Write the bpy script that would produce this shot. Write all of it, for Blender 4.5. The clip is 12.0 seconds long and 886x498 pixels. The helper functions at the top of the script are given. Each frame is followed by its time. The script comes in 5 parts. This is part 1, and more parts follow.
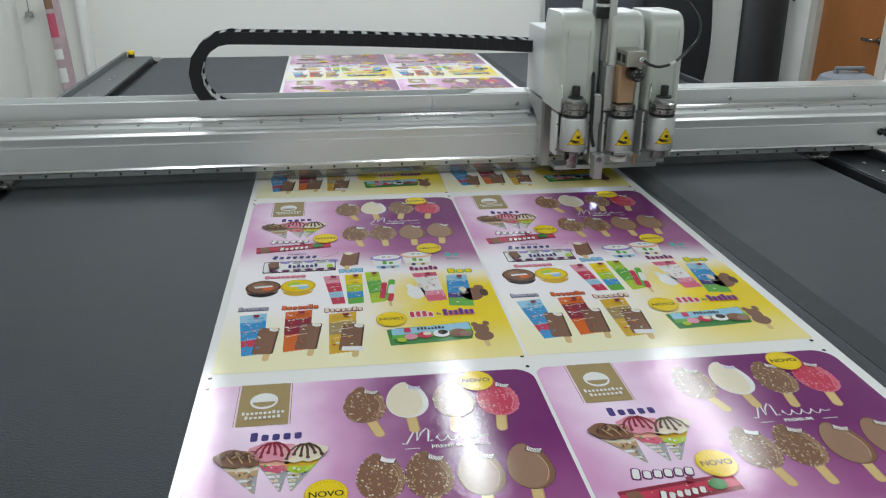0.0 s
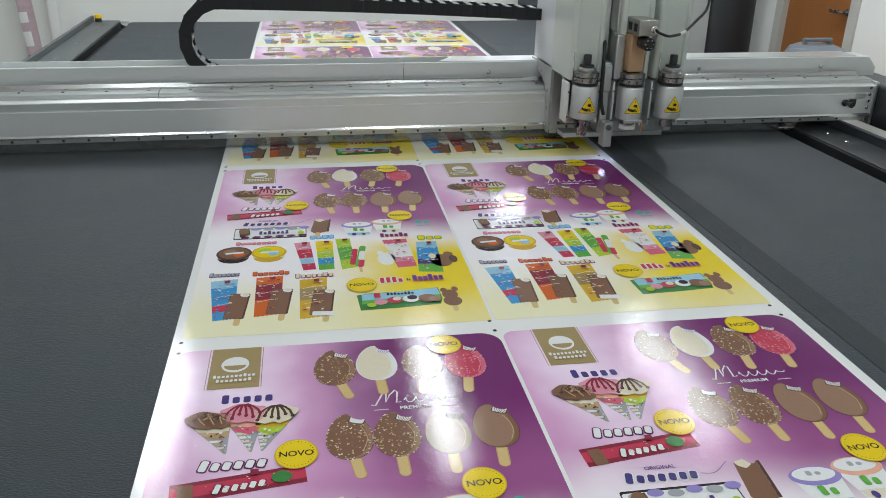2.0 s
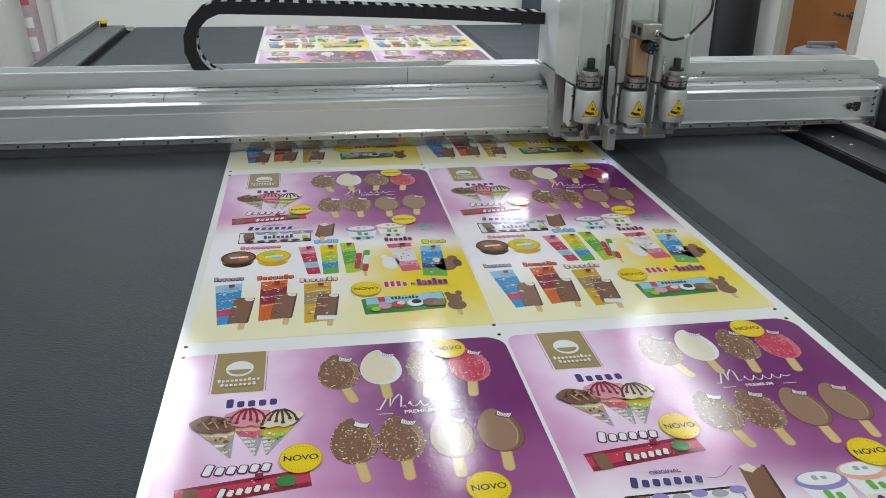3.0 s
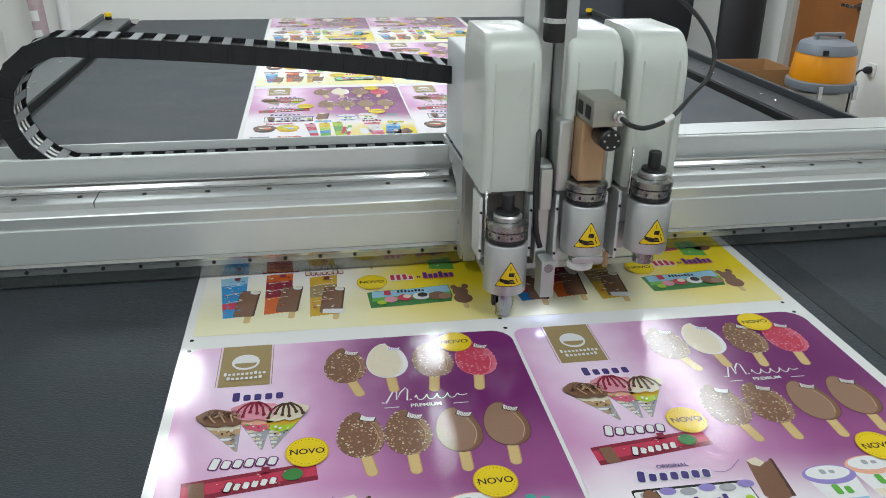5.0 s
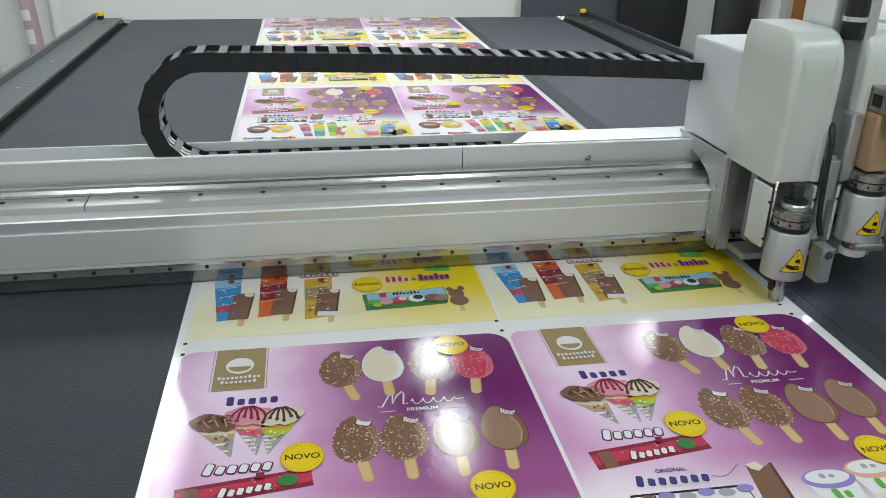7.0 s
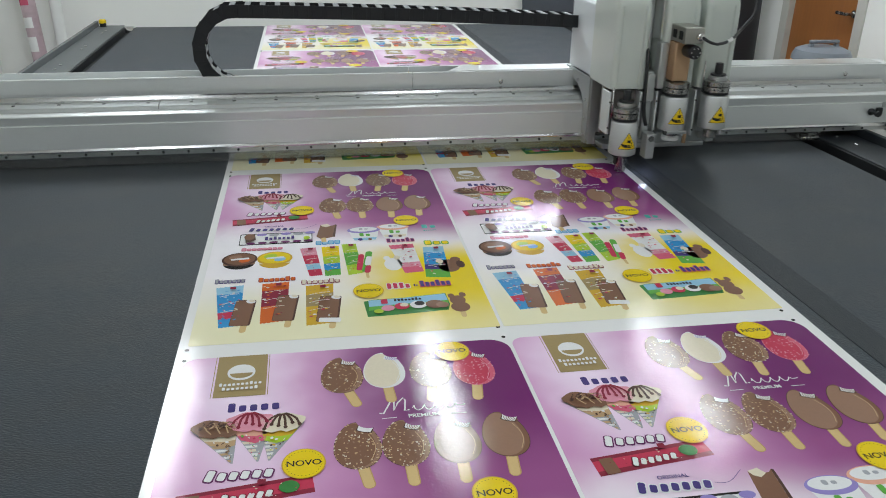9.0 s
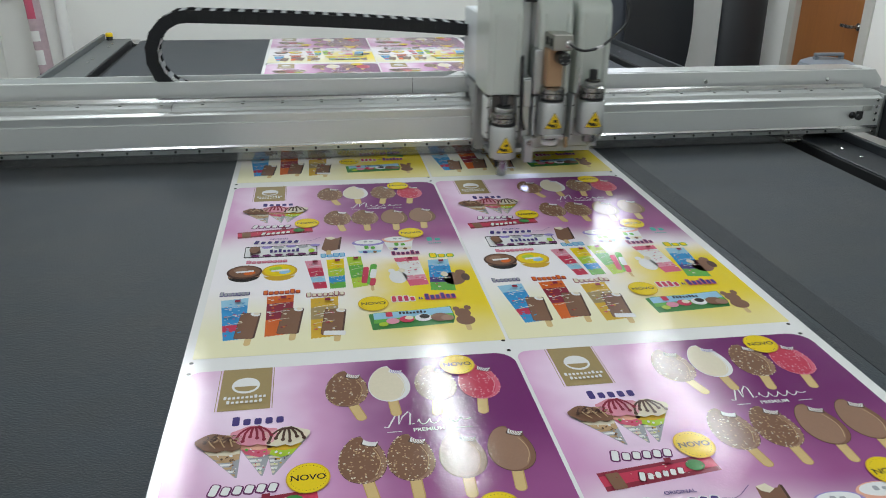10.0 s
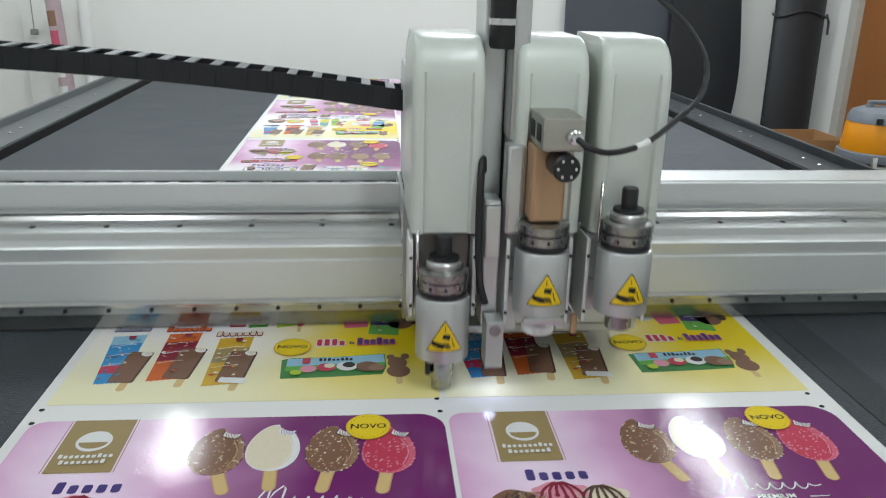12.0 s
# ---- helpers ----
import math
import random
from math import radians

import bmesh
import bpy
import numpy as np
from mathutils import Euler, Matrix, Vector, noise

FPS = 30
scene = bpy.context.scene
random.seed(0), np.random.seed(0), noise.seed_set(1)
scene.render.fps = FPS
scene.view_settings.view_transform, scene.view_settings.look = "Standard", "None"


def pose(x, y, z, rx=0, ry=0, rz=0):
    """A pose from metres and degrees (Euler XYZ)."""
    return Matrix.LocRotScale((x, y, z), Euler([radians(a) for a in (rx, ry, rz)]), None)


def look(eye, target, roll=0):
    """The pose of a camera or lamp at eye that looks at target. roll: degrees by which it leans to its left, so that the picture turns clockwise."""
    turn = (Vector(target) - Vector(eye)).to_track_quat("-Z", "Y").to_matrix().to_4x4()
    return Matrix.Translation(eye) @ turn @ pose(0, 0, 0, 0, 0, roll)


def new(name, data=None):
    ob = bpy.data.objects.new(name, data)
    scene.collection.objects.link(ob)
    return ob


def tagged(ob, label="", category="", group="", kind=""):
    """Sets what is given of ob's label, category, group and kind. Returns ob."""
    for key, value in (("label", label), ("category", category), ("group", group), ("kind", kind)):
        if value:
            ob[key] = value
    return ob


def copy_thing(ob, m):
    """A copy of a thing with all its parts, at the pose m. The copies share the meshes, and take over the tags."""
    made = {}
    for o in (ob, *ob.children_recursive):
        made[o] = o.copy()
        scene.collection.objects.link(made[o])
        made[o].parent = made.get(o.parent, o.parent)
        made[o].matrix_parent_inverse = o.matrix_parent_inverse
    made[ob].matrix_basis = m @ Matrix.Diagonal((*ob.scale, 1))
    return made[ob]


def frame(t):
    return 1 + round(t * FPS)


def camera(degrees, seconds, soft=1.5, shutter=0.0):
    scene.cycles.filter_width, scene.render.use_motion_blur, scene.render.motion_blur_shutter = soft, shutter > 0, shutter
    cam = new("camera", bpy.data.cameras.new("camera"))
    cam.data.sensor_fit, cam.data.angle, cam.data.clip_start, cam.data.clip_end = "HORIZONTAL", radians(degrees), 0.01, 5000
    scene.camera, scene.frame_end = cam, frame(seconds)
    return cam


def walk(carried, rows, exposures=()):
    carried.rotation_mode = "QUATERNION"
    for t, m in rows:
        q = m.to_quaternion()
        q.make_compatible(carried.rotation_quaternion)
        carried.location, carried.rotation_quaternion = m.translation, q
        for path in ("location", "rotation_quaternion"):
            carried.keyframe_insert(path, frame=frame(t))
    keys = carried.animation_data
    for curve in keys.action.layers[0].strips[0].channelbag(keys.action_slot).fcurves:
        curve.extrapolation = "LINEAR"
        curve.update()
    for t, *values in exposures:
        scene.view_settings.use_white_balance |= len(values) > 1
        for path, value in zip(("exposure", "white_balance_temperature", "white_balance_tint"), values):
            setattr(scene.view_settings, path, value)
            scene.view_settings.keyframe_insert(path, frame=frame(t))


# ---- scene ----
cam = camera(57.2, 12.0, soft=0.95, shutter=0.5)
PATH = [
    (0, (0.249, -1.375, 1.667), (0.504, 0.468, 0.934), 0.4),
    (0.5, (0.254, -1.396, 1.67), (0.529, 0.427, 0.894), 1.0),
    (1, (0.258, -1.413, 1.673), (0.546, 0.402, 0.884), 1.1),
    (1.5, (0.257, -1.409, 1.672), (0.566, 0.398, 0.873), 1.4),
    (2, (0.255, -1.401, 1.671), (0.57, 0.404, 0.869), 1.3),
    (2.5, (0.255, -1.4, 1.671), (0.564, 0.409, 0.876), 1.2),
    (3, (0.255, -1.401, 1.671), (0.56, 0.409, 0.878), 1.1),
    (5, (0.254, -1.396, 1.67), (0.546, 0.41, 0.86), 0.9),
    (5.5, (0.252, -1.387, 1.669), (0.544, 0.417, 0.857), 1.0),
    (6, (0.251, -1.383, 1.668), (0.545, 0.422, 0.859), 1.0),
    (6.5, (0.251, -1.384, 1.668), (0.554, 0.421, 0.861), 1.0),
    (7, (0.251, -1.382, 1.668), (0.559, 0.421, 0.859), 1.1),
    (9, (0.251, -1.383, 1.668), (0.556, 0.426, 0.874), 1.0),
    (9.5, (0.25, -1.38, 1.668), (0.553, 0.435, 0.885), 0.9),
    (10, (0.25, -1.379, 1.668), (0.546, 0.444, 0.901), 0.9),
    (10.5, (0.29, -1.362, 1.656), (0.565, 0.476, 0.918), 1.2),
    (11, (0.366, -1.273, 1.586), (0.585, 0.588, 0.888), 1.5),
    (11.5, (0.425, -1.129, 1.485), (0.648, 0.752, 0.844), 2.1),
    (12, (0.501, -1.134, 1.516), (0.671, 0.754, 0.88), 1.4),
]
walk(cam, [(t, look(eye, aim, lean)) for t, eye, aim, lean in PATH],
     [(0, -0.07), (3.2, -0.08), (4.8, 0.08), (5.2, 0.09), (5.6, 0.15), (6, 0.16), (6.5, 0.06), (7.2, 0.04), (8.8, -0.1), (10.2, -0.1), (11.2, 0.0), (12, 0.1)])

TZ = 0.88          # top of the printed sheet; the felt bed lies just below it
FELT = TZ - 0.003
BACK_Y, LEFT_X, RIGHT_X, FRONT_Y, CEIL = 5.0, -1.95, 3.65, -3.2, 3.0

# ---------------------------------------------------------------- light
world = bpy.data.worlds.new("world")
scene.world = world
world.use_nodes = True
world.node_tree.nodes["Background"].inputs[0].default_value = (0.8, 0.9, 1.0, 1)
world.node_tree.nodes["Background"].inputs[1].default_value = 0.3
scene.view_settings.exposure = 0.0

# the y = -1.2 row is unseen, added to light the gantry's front
TUBES = [(x, y, e * k) for y, e in ((2.8, 27.0), (-1.2, 14.5)) for x, k in ((-0.66, 1.05), (0.97, 1.05), (2.5, 0.82))]
TUBE_W, TUBE_L = 0.14, 1.4
for lx, ly, watts in TUBES:
    lamp = bpy.data.lights.new("ceiling_tube_light", "AREA")
    lamp.shape, lamp.size, lamp.size_y = "RECTANGLE", TUBE_W, TUBE_L
    lamp.energy, lamp.color = watts, (0.92, 1.0, 1.04)
    new("ceiling_tube_light", lamp).matrix_world = pose(lx, ly, CEIL - 0.075)


# ---------------------------------------------------------------- materials
def rgb(r, g, b):
    """8-bit display colour to linear."""
    return tuple((c / 255 / 12.92 if c / 255 <= 0.04045 else ((c / 255 + 0.055) / 1.055) ** 2.4) for c in (r, g, b)) + (1.0,)


def material(name, color, rough=0.5, metal=0.0, spread=0.12, scale=30.0, fine=400.0, bump=0.0, rough_spread=0.08, coat=0.0, stretch=(1, 1, 1), emission=0.0, sheen=0.0, contrast=1.3):
    """Principled surface with broad and fine variation of colour and gloss."""
    m = bpy.data.materials.new(name)
    m.use_nodes = True
    nt = m.node_tree
    b = nt.nodes["Principled BSDF"]
    b.inputs["Metallic"].default_value = metal
    b.inputs["Coat Weight"].default_value = coat
    b.inputs["Coat Roughness"].default_value = 0.08
    b.inputs["Sheen Weight"].default_value = sheen
    b.inputs["Sheen Roughness"].default_value = 0.45
    co = nt.nodes.new("ShaderNodeTexCoord")
    mp = nt.nodes.new("ShaderNodeMapping")
    mp.inputs["Scale"].default_value = stretch
    nt.links.new(co.outputs["Object"], mp.inputs[0])
    n1 = nt.nodes.new("ShaderNodeTexNoise")
    n1.inputs["Scale"].default_value, n1.inputs["Detail"].default_value = scale, 4
    n2 = nt.nodes.new("ShaderNodeTexNoise")
    n2.inputs["Scale"].default_value, n2.inputs["Detail"].default_value = fine, 2
    for n in (n1, n2):
        nt.links.new(mp.outputs[0], n.inputs["Vector"])
    mix = nt.nodes.new("ShaderNodeMath")
    mix.operation = "MULTIPLY_ADD"
    nt.links.new(n1.outputs[0], mix.inputs[0])
    mix.inputs[1].default_value = 0.6
    half = nt.nodes.new("ShaderNodeMath")
    half.operation = "MULTIPLY"
    half.inputs[1].default_value = 0.4
    nt.links.new(n2.outputs[0], half.inputs[0])
    nt.links.new(half.outputs[0], mix.inputs[2])
    spreader = nt.nodes.new("ShaderNodeMapRange")
    spreader.inputs[1].default_value, spreader.inputs[2].default_value = 0.5 - 0.5 / contrast, 0.5 + 0.5 / contrast
    nt.links.new(mix.outputs[0], spreader.inputs[0])
    mix = spreader
    ramp = nt.nodes.new("ShaderNodeMixRGB")
    ramp.inputs[1].default_value = tuple(c * (1 - spread) for c in color[:3]) + (1,)
    ramp.inputs[2].default_value = tuple(min(1, c * (1 + spread)) for c in color[:3]) + (1,)
    nt.links.new(mix.outputs[0], ramp.inputs[0])
    nt.links.new(ramp.outputs[0], b.inputs["Base Color"])
    mr = nt.nodes.new("ShaderNodeMapRange")
    mr.inputs[3].default_value, mr.inputs[4].default_value = max(0.02, rough - rough_spread), min(1, rough + rough_spread)
    nt.links.new(mix.outputs[0], mr.inputs[0])
    nt.links.new(mr.outputs[0], b.inputs["Roughness"])
    if bump:
        bp = nt.nodes.new("ShaderNodeBump")
        bp.inputs["Strength"].default_value, bp.inputs["Distance"].default_value = bump, 0.002
        nt.links.new(n2.outputs[0], bp.inputs["Height"])
        nt.links.new(bp.outputs[0], b.inputs["Normal"])
    if emission:
        b.inputs["Emission Color"].default_value = color
        b.inputs["Emission Strength"].default_value = emission
    return m


M_WALL = material("white_wall_paint", rgb(246, 246, 242), 0.75, spread=0.03, scale=1.2, fine=160, bump=0.06)
M_CEIL = material("ceiling_paint", rgb(242, 242, 238), 0.8, spread=0.03, scale=2)
M_FLOOR = material("grey_floor", rgb(120, 118, 112), 0.45, spread=0.15, scale=3)
M_FELT = material("grey_felt", rgb(36, 45, 52), 0.6, spread=0.4, scale=7, fine=300, bump=0.9, sheen=0.11, contrast=3.4, stretch=(0.6, 1.2, 1))
M_FELT_DARK = material("dark_felt", rgb(37, 43, 48), 0.7, spread=0.25, scale=9, fine=520, bump=0.8, sheen=0.06, contrast=2.4)
M_ALU = material("anodised_aluminium", rgb(200, 203, 202), 0.34, 0.9, 0.05, 3, 60, stretch=(0.15, 1, 1), rough_spread=0.05)
M_ALU_MATT = material("matt_grey_aluminium", rgb(222, 225, 224), 0.38, 0.42, 0.06, 2, 300, stretch=(0.2, 1, 1))
M_CHROME = material("polished_steel", rgb(214, 214, 214), 0.21, 1.0, 0.05, 4, 90)
M_STEEL = material("machined_steel", rgb(160, 160, 158), 0.27, 0.95, 0.05, 30, 160, rough_spread=0.03)
M_ZINC = material("brushed_zinc", rgb(178, 176, 168), 0.35, 0.9, 0.1, 20, 300, stretch=(1, 1, 6))
M_TOOL = material("silver_painted_tool", rgb(196, 198, 198), 0.36, 0.75, 0.05, 15, 200)
M_WHITE = material("white_enamel", rgb(198, 204, 197), 0.3, spread=0.04, scale=6, coat=0.15)
M_WHITE_SHEET = material("white_powder_coat", rgb(214, 219, 222), 0.4, spread=0.04, scale=6)
M_BLACK = material("black_plastic", rgb(30, 31, 33), 0.42, spread=0.25, scale=30, bump=0.05)
M_CHAIN = material("black_chain_nylon", rgb(24, 26, 30), 0.6, spread=0.25, scale=40, bump=0.1)
M_CHAIN_BAR = material("grey_chain_crossbar", rgb(122, 126, 128), 0.5, spread=0.15, scale=40)
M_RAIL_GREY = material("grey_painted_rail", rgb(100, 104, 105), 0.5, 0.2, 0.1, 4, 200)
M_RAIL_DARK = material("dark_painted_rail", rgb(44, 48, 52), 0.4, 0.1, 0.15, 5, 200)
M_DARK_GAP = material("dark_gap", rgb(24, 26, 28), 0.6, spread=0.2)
M_YELLOW = material("yellow_plastic", rgb(232, 196, 20), 0.4, spread=0.06)
M_LABEL_BLACK = material("label_black", rgb(22, 20, 18), 0.45, spread=0.1)
M_COPPER = material("tan_motor_case", rgb(186, 152, 118), 0.42, 0.3, 0.1, 14, 200, stretch=(1, 1, 0.3))
M_SMOKED = material("smoked_plate", rgb(128, 122, 118), 0.3, 0.3, 0.12, 20)
M_DOOR = material("brown_wood_door", rgb(154, 98, 52), 0.42, spread=0.2, scale=6, fine=60, stretch=(8, 8, 0.6))
M_DOOR_FRAME = material("grey_door_frame", rgb(196, 194, 186), 0.5, spread=0.05)
M_BOARD_GREY = material("dark_grey_board", rgb(78, 82, 90), 0.55, spread=0.08, scale=3)
M_BOARD_BLACK = material("black_board", rgb(36, 38, 42), 0.5, spread=0.12, scale=4)
M_ORANGE = material("orange_plastic", rgb(236, 152, 24), 0.35, spread=0.05)
M_VAC_GREY = material("grey_plastic", rgb(122, 128, 136), 0.42, spread=0.08)
M_CARDBOARD = material("cardboard", rgb(168, 126, 84), 0.8, spread=0.12, scale=12, fine=120, bump=0.1)
M_ROLL = material("rolled_print", rgb(190, 168, 174), 0.35, spread=0.3, scale=9, fine=30)
M_WHITE_PLASTIC = material("white_plastic", rgb(232, 232, 230), 0.4, spread=0.03)
M_LAMP = material("lamp_diffuser", rgb(245, 248, 248), 0.5, spread=0.01, emission=1.0)
M_LED = material("white_led", rgb(196, 206, 255), 0.4, spread=0.01, emission=26.0)
M_DAY = material("daylight", rgb(240, 244, 255), 0.5, spread=0.01, emission=10.0)


def clear_film():
    """Thin clear plastic, a little scuffed, greyed for the shade under the beam."""
    m = bpy.data.materials.new("clear_film")
    m.use_nodes = True
    nt = m.node_tree
    for n in [n for n in nt.nodes if n.type == "BSDF_PRINCIPLED"]:
        nt.nodes.remove(n)
    clear, haze, gloss = nt.nodes.new("ShaderNodeBsdfTransparent"), nt.nodes.new("ShaderNodeBsdfDiffuse"), nt.nodes.new("ShaderNodeBsdfGlossy")
    # half-dark tint deepens the shade on the bed behind the film
    clear.inputs[0].default_value = (0.5, 0.51, 0.51, 1)
    haze.inputs[0].default_value = (0.6, 0.6, 0.58, 1)
    gloss.inputs[0].default_value = (0.85, 0.86, 0.86, 1)
    gloss.inputs["Roughness"].default_value = 0.1
    noise, ramp = nt.nodes.new("ShaderNodeTexNoise"), nt.nodes.new("ShaderNodeMapRange")
    co, mp = nt.nodes.new("ShaderNodeTexCoord"), nt.nodes.new("ShaderNodeMapping")
    mp.inputs["Scale"].default_value = (2.5, 1, 60)
    nt.links.new(co.outputs["Object"], mp.inputs[0])
    nt.links.new(mp.outputs[0], noise.inputs["Vector"])
    noise.inputs["Scale"].default_value = 3.0
    ramp.inputs[3].default_value, ramp.inputs[4].default_value = 0.15, 0.42
    nt.links.new(noise.outputs[0], ramp.inputs[0])
    first, second = nt.nodes.new("ShaderNodeMixShader"), nt.nodes.new("ShaderNodeMixShader")
    first.inputs[0].default_value = 0.06
    nt.links.new(clear.outputs[0], first.inputs[1])
    nt.links.new(haze.outputs[0], first.inputs[2])
    nt.links.new(ramp.outputs[0], second.inputs[0])
    nt.links.new(first.outputs[0], second.inputs[1])
    nt.links.new(gloss.outputs[0], second.inputs[2])
    nt.links.new(second.outputs[0], nt.nodes["Material Output"].inputs[0])
    return m


M_FILM = clear_film()


# ---------------------------------------------------------------- mesh helpers
def box(bm, x0, x1, y0, y1, z0, z1, bevel=0.0, seg=2, mat=0):
    vs = [bm.verts.new(p) for p in ((x0, y0, z0), (x1, y0, z0), (x1, y1, z0), (x0, y1, z0), (x0, y0, z1), (x1, y0, z1), (x1, y1, z1), (x0, y1, z1))]
    fs = [bm.faces.new([vs[i] for i in f]) for f in ((3, 2, 1, 0), (4, 5, 6, 7), (0, 1, 5, 4), (1, 2, 6, 5), (2, 3, 7, 6), (3, 0, 4, 7))]
    for f in fs:
        f.material_index = mat
    if bevel:
        es = list({e for f in fs for e in f.edges})
        got = bmesh.ops.bevel(bm, geom=es, offset=bevel, segments=seg, affect="EDGES", profile=0.5)
        for f in got["faces"]:
            f.material_index, f.smooth = mat, True
    return bm


def lathe(bm, rings, at=(0, 0, 0), axis="z", seg=28, mat=0):
    """Turned solid: rings of (radius, height) along the axis, closed at both ends."""
    def put(r, h, a):
        c, s = r * math.cos(a), r * math.sin(a)
        p = {"z": (c, s, h), "y": (c, h, s), "x": (h, c, s)}[axis]
        return (p[0] + at[0], p[1] + at[1], p[2] + at[2])
    loops = [[bm.verts.new(put(r, h, 2 * math.pi * i / seg)) for i in range(seg)] for r, h in rings]
    for a, b in zip(loops, loops[1:]):
        for i in range(seg):
            f = bm.faces.new((a[i], a[(i + 1) % seg], b[(i + 1) % seg], b[i]))
            f.smooth, f.material_index = True, mat
    bm.faces.new(loops[0][::-1]).material_index = mat
    bm.faces.new(loops[-1]).material_index = mat
    return bm


def prism(bm, outline, x0, x1, mat=0):
    """Profile of (y, z) drawn along x."""
    a = [bm.verts.new((x0, y, z)) for y, z in outline]
    b = [bm.verts.new((x1, y, z)) for y, z in outline]
    n = len(outline)
    bm.faces.new(a).material_index = mat
    bm.faces.new(b[::-1]).material_index = mat
    for i in range(n):
        bm.faces.new((a[i], b[i], b[(i + 1) % n], a[(i + 1) % n])).material_index = mat
    return bm


def slab_from(bm, outline, z0, z1, mat=0):
    """Flat outline of (x, y) with thickness."""
    a = [bm.verts.new((x, y, z0)) for x, y in outline]
    b = [bm.verts.new((x, y, z1)) for x, y in outline]
    n = len(outline)
    bm.faces.new(a[::-1]).material_index = mat
    bm.faces.new(b).material_index = mat
    for i in range(n):
        bm.faces.new((a[i], a[(i + 1) % n], b[(i + 1) % n], b[i])).material_index = mat
    return bm


def tube_along(bm, pts, r, seg=10, mat=0):
    """Round cable through points."""
    pts = [Vector(p) for p in pts]
    loops = []
    for i, p in enumerate(pts):
        d = (pts[min(i + 1, len(pts) - 1)] - pts[max(i - 1, 0)]).normalized()
        u = d.orthogonal().normalized() if abs(d.z) > 0.95 else d.cross(Vector((0, 0, 1))).normalized()
        v = d.cross(u)
        loops.append([bm.verts.new(p + r * (math.cos(2 * math.pi * k / seg) * u + math.sin(2 * math.pi * k / seg) * v)) for k in range(seg)])
    for a, b in zip(loops, loops[1:]):
        for k in range(seg):
            f = bm.faces.new((a[k], a[(k + 1) % seg], b[(k + 1) % seg], b[k]))
            f.smooth, f.material_index = True, mat
    bm.faces.new(loops[0][::-1]).material_index = mat
    bm.faces.new(loops[-1]).material_index = mat
    return bm


def spline(pts, n=8):
    """Smooth points through a few given ones."""
    P = [Vector(p) for p in pts]
    out = []
    for i in range(len(P) - 1):
        p0, p1, p2, p3 = P[max(i - 1, 0)], P[i], P[i + 1], P[min(i + 2, len(P) - 1)]
        for k in range(n):
            t = k / n
            out.append(0.5 * ((2 * p1) + (p2 - p0) * t + (2 * p0 - 5 * p1 + 4 * p2 - p3) * t * t + (3 * p1 - p0 - 3 * p2 + p3) * t ** 3))
    return out + [P[-1]]


def mesh_of(name, bm, mats):
    bmesh.ops.recalc_face_normals(bm, faces=bm.faces)
    for e in bm.edges:
        if len(e.link_faces) == 2 and e.calc_face_angle() > 0.62:
            e.smooth = False
    me = bpy.data.meshes.new(name)
    bm.to_mesh(me)
    bm.free()
    for m in (mats if isinstance(mats, (list, tuple)) else [mats]):
        me.materials.append(m)
    return me


def part(name, bm, mats, parent=None, label="", at=None):
    ob = new(name, bm if isinstance(bm, bpy.types.Mesh) else mesh_of(name, bm, mats))
    ob.parent = parent
    if at is not None:
        ob.matrix_basis = at
    return tagged(ob, label)


def thing(name, label, category, group="", at=None):
    ob = new(name)
    ob.empty_display_size = 0.05
    if at is not None:
        ob.matrix_basis = at
    return tagged(ob, label, category, group)


def B():
    return bmesh.new()


